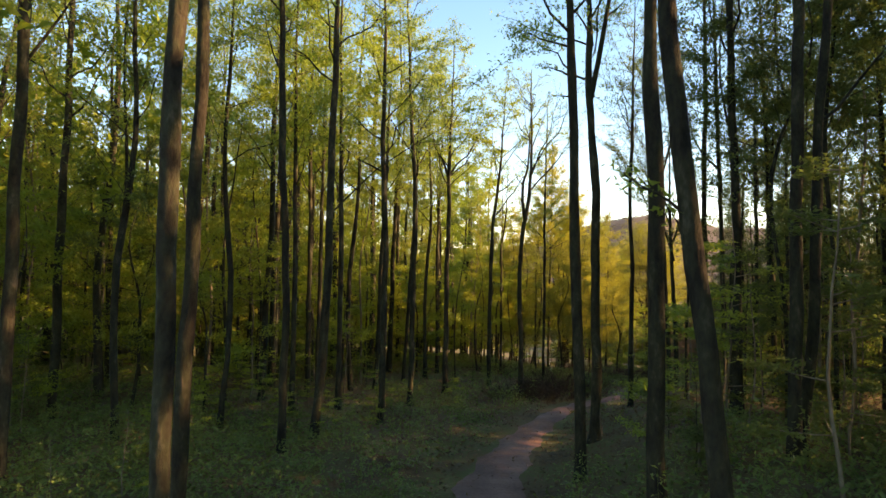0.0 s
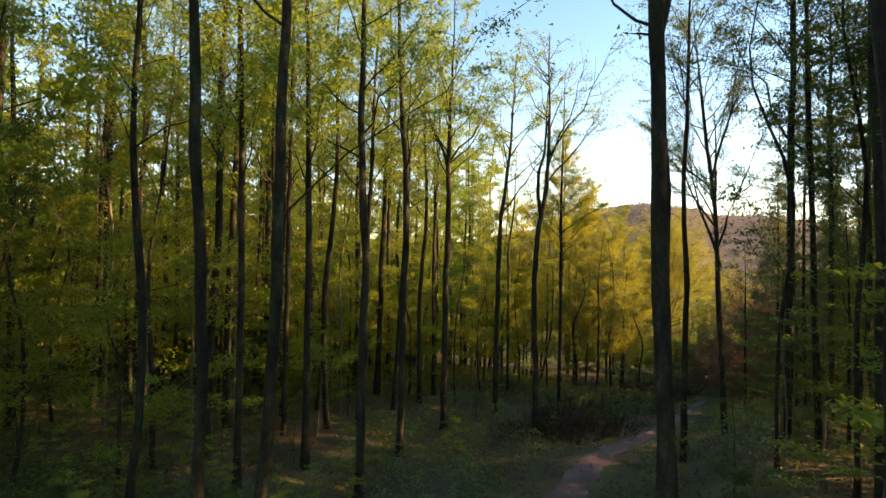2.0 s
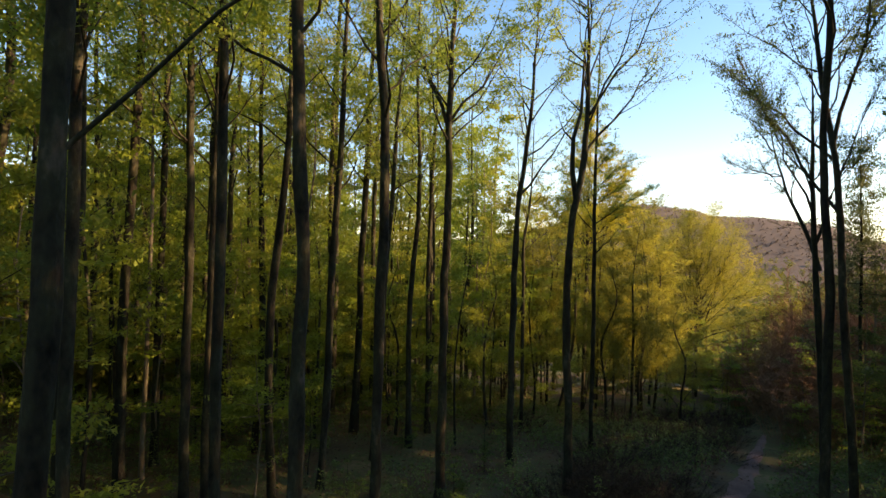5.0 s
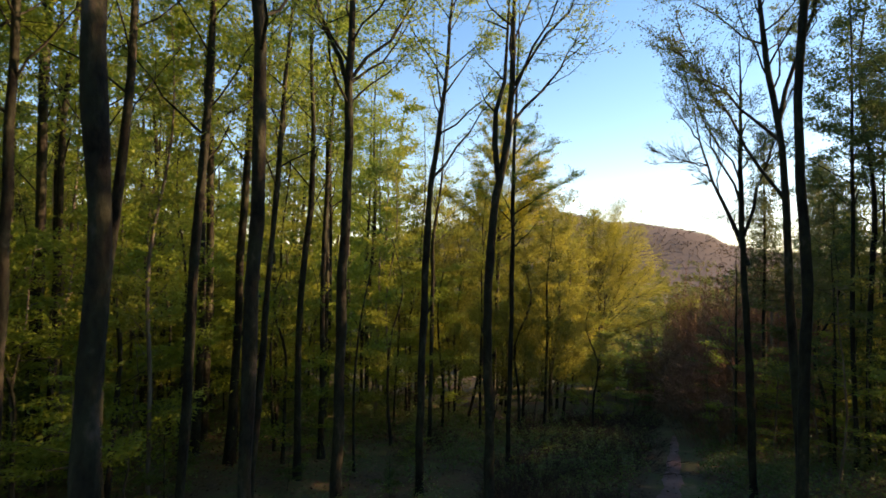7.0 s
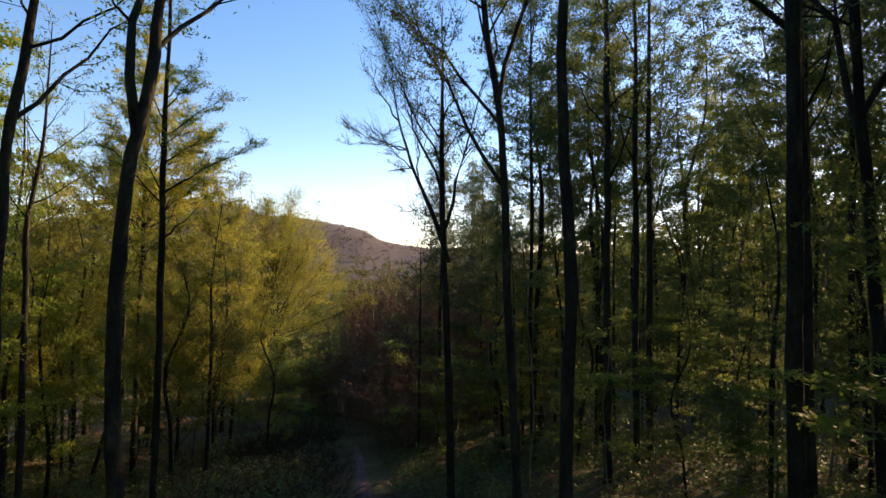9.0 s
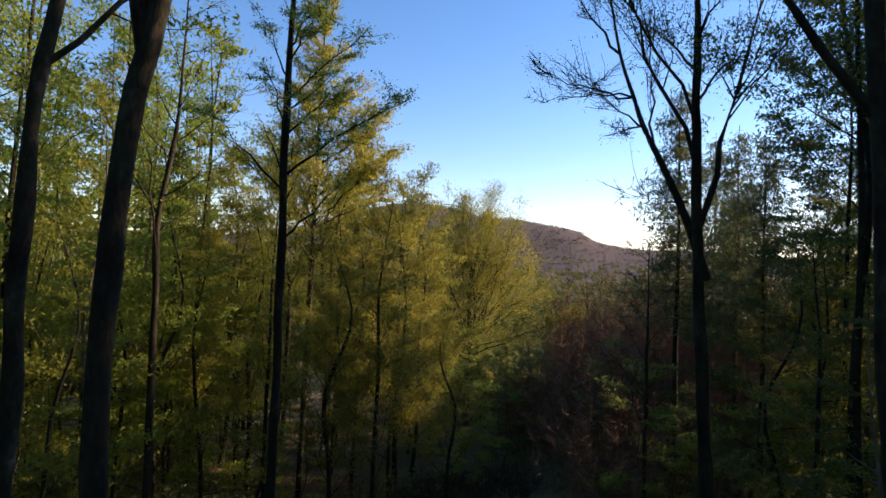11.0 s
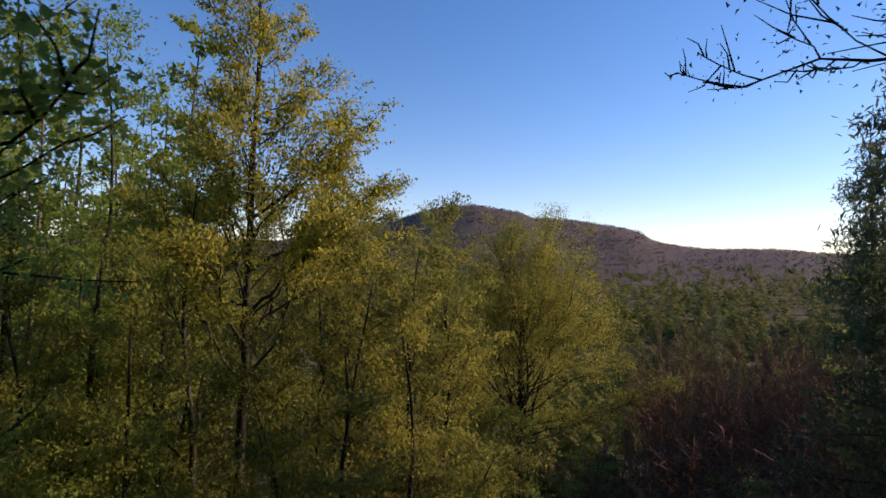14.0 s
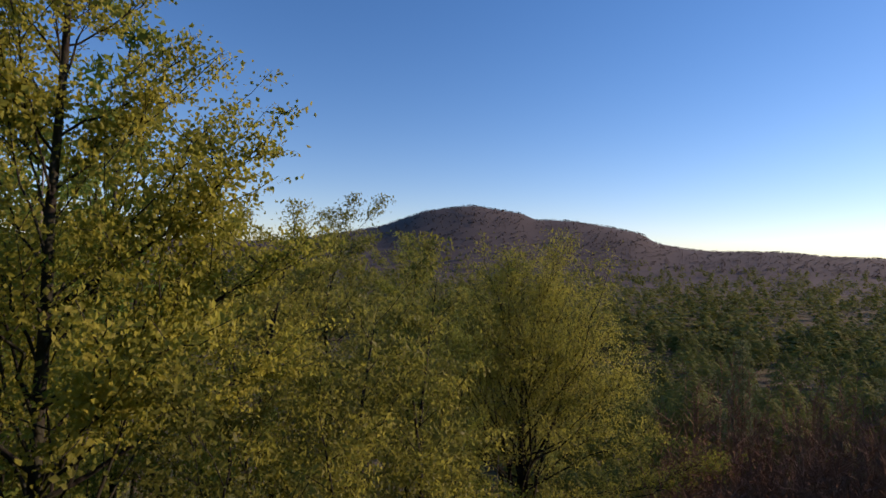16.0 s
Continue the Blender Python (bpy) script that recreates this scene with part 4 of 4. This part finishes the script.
# ---- floor plants, far woods ----
def floor_plants():
    rng = np.random.default_rng(41)
    n = 420000
    x, y = rng.uniform(-24, 24, n), 3 + 51 * rng.random(n) ** 1.3
    thick = np.sin(x * .35 + 1) * np.sin(y * .3) + np.sin(x * .11 + y * .17) + .5 * np.sin(x * 1.7 + 2 * np.sin(y)) * np.sin(y * 1.4) + rng.normal(0, .4, n)
    ok = (np.abs(trail_offset(x, y)) > 1.0 + .3 * np.sin(y * 2.1)) & (thick > .15)
    x, y, thick = x[ok], y[ok], thick[ok]
    b = Build()
    b.leaves(rng, np.stack([x, y, ground_z(x, y) + rng.uniform(.02, .34, len(x)) * (.5 + .8 * np.clip(thick, 0, 1.5))], 1), .115, .6, simple=True)
    tagged(new("floor_plants", b.mesh("floor_plants", HERB, smooth=False)), "low green herbs and seedlings over the forest floor", "undergrowth", kind="stuff")


def seedlings():
    rng = np.random.default_rng(47)
    n, per = 1500, 85
    x, y = rng.uniform(-18, 20, n), 7 + 40 * rng.random(n)
    off = trail_offset(x, y)
    ok = (np.abs(off) > 1.7) & (np.sin(x * .6 + .5) + np.sin(y * .5 + x * .2) + rng.normal(0, .7, n) > -.3)
    x, y = x[ok], y[ok]
    tall = rng.uniform(.35, 1.3, len(x))
    q = rng.random((len(x), per))
    wide = (.28 + .3 * tall)[:, None] * (1.15 - q)
    px, py = x[:, None] + rng.normal(0, .6, q.shape) * wide, y[:, None] + rng.normal(0, .6, q.shape) * wide
    pz = ground_z(x, y)[:, None] + .08 + tall[:, None] * q
    b = Build()
    b.leaves(rng, np.stack([px, py, pz], -1), .095, .65, simple=True)
    foot = np.stack([x, y, ground_z(x, y)], 1)
    for f, h in zip(foot, tall):
        b.tube([f, f + (rng.normal(0, .04), rng.normal(0, .04), h)], [.008, .003], 3)
    tagged(new("seedlings", b.mesh("seedlings", HERB, smooth=False)), "knee-high beech seedlings in the shade of the wood", "undergrowth", kind="stuff")


def fallen_leaves():
    rng = np.random.default_rng(43)
    n = 110000
    x, y = rng.uniform(-20, 20, n), 3 + 47 * rng.random(n) ** 1.2
    ok = (np.abs(trail_offset(x, y)) > .8) | (rng.random(n) < .12)
    x, y = x[ok], y[ok]
    b = Build()
    b.leaves(rng, np.stack([x, y, ground_z(x, y) + rng.uniform(.03, .07, len(x))], 1), .11, .75, simple=True)
    tagged(new("fallen_leaves", b.mesh("fallen_leaves", DEAD_LEAF, smooth=False)), "dry brown beech leaves strewn over the forest floor", "leaf litter", kind="stuff")


def far_woods(name, label, mat, seed, count, per, near, far, az, size, clump, lift=0.0, conical=0.3, level=0.0):
    rng = np.random.default_rng(seed)
    r = np.exp(rng.uniform(math.log(near), math.log(far), count))
    a = np.radians(rng.uniform(az[0], az[1], count))
    x, y = 10 - r * np.sin(a), 38 + r * np.cos(a)
    h = size * rng.uniform(.7, 1.25, count)
    w = h * rng.uniform(.3, .48, count)
    cone = rng.random(count) < conical
    q = rng.beta(1.6, 1.3, (count, per))
    shape = np.where(cone[:, None], 1.05 - q, np.sin(np.pi * (.12 + .85 * q)))
    t, s = rng.uniform(0, 6.28, (count, per)), np.sqrt(rng.uniform(.35, 1, (count, per)))
    px = x[:, None] + np.cos(t) * s * shape * w[:, None]
    py = y[:, None] + np.sin(t) * s * shape * w[:, None]
    pz = ground_z(x, y)[:, None] + lift + h[:, None] * (.22 + .78 * q)
    b = Build()
    out = np.stack([np.cos(t) * s, np.sin(t) * s, 1.5 * (q - .4) + level], -1)
    b.clumps(rng, np.stack([px, py, pz], -1), out, clump, .25 / (1 + level))
    tagged(new(name, b.mesh(name, mat, smooth=False)), label, "woods", kind="stuff")


floor_plants()
seedlings()
fallen_leaves()
far_woods("near_valley_woods", "rounded green trees below the clearing", FAR_LEAF, 55, 130, 1700, 58, 125, (-80, -12), 8.5, .24, 0, .1, 1.1)
far_woods("valley_woods", "mixed green woods filling the valley", FAR_LEAF, 51, 800, 250, 115, 300, (-80, -10), 9.5, .6, 0, .12, 1.3)
far_woods("plain_woods", "green woods on the far side of the valley", FAR_LEAF, 54, 4200, 40, 240, 840, (-80, 20), 9, 1.6, 0, .1, 2.0)
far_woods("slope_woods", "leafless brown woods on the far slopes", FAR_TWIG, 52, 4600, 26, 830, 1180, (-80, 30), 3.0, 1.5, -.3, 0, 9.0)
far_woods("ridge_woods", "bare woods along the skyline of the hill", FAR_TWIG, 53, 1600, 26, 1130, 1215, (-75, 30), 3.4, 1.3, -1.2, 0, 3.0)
far_woods("underwood_beyond", "leafy underwood beyond the shaded wood", FAR_LEAF, 56, 110, 240, 26, 62, (-150, -88), 3.6, .36, 0, .05, .5)
far_woods("clearing_underwood", "leafy bushes beyond the bare thicket", FAR_LEAF, 57, 60, 380, 48, 66, (-56, -20), 5.0, .3, 0, .05, .4)
far_woods("underwood_in_the_wood", "leafy underwood between the far beech trunks", FAR_LEAF, 58, 150, 420, 24, 62, (12, 88), 4.6, .26, 0, .05, .4)
far_woods("wood_beyond", "leafy wall of the beech wood far behind the trunks", FAR_LEAF, 59, 150, 520, 52, 96, (34, 112), 17.0, .6, 0, .05, .4)
far_woods("wood_beyond_the_thicket", "leafy trees beyond the shaded wood", FAR_LEAF, 60, 64, 420, 38, 76, (-86, -66), 12.0, .45, 0, .05, .4)
# added beside the view only to throw shade on the thicket and wood floor
far_woods("wood_towards_the_sun", "leafy wood added beyond the shaded wood to block low sun", FAR_LEAF, 61, 26, 420, 38, 60, (-110, -84), 14.0, .5, 0, .05, .4)
far_woods("clearing_bushes", "low leafy bushes around the bare thicket", FAR_LEAF, 62, 60, 420, 20, 50, (-44, -24), 2.8, .17, 0, .05, .5)
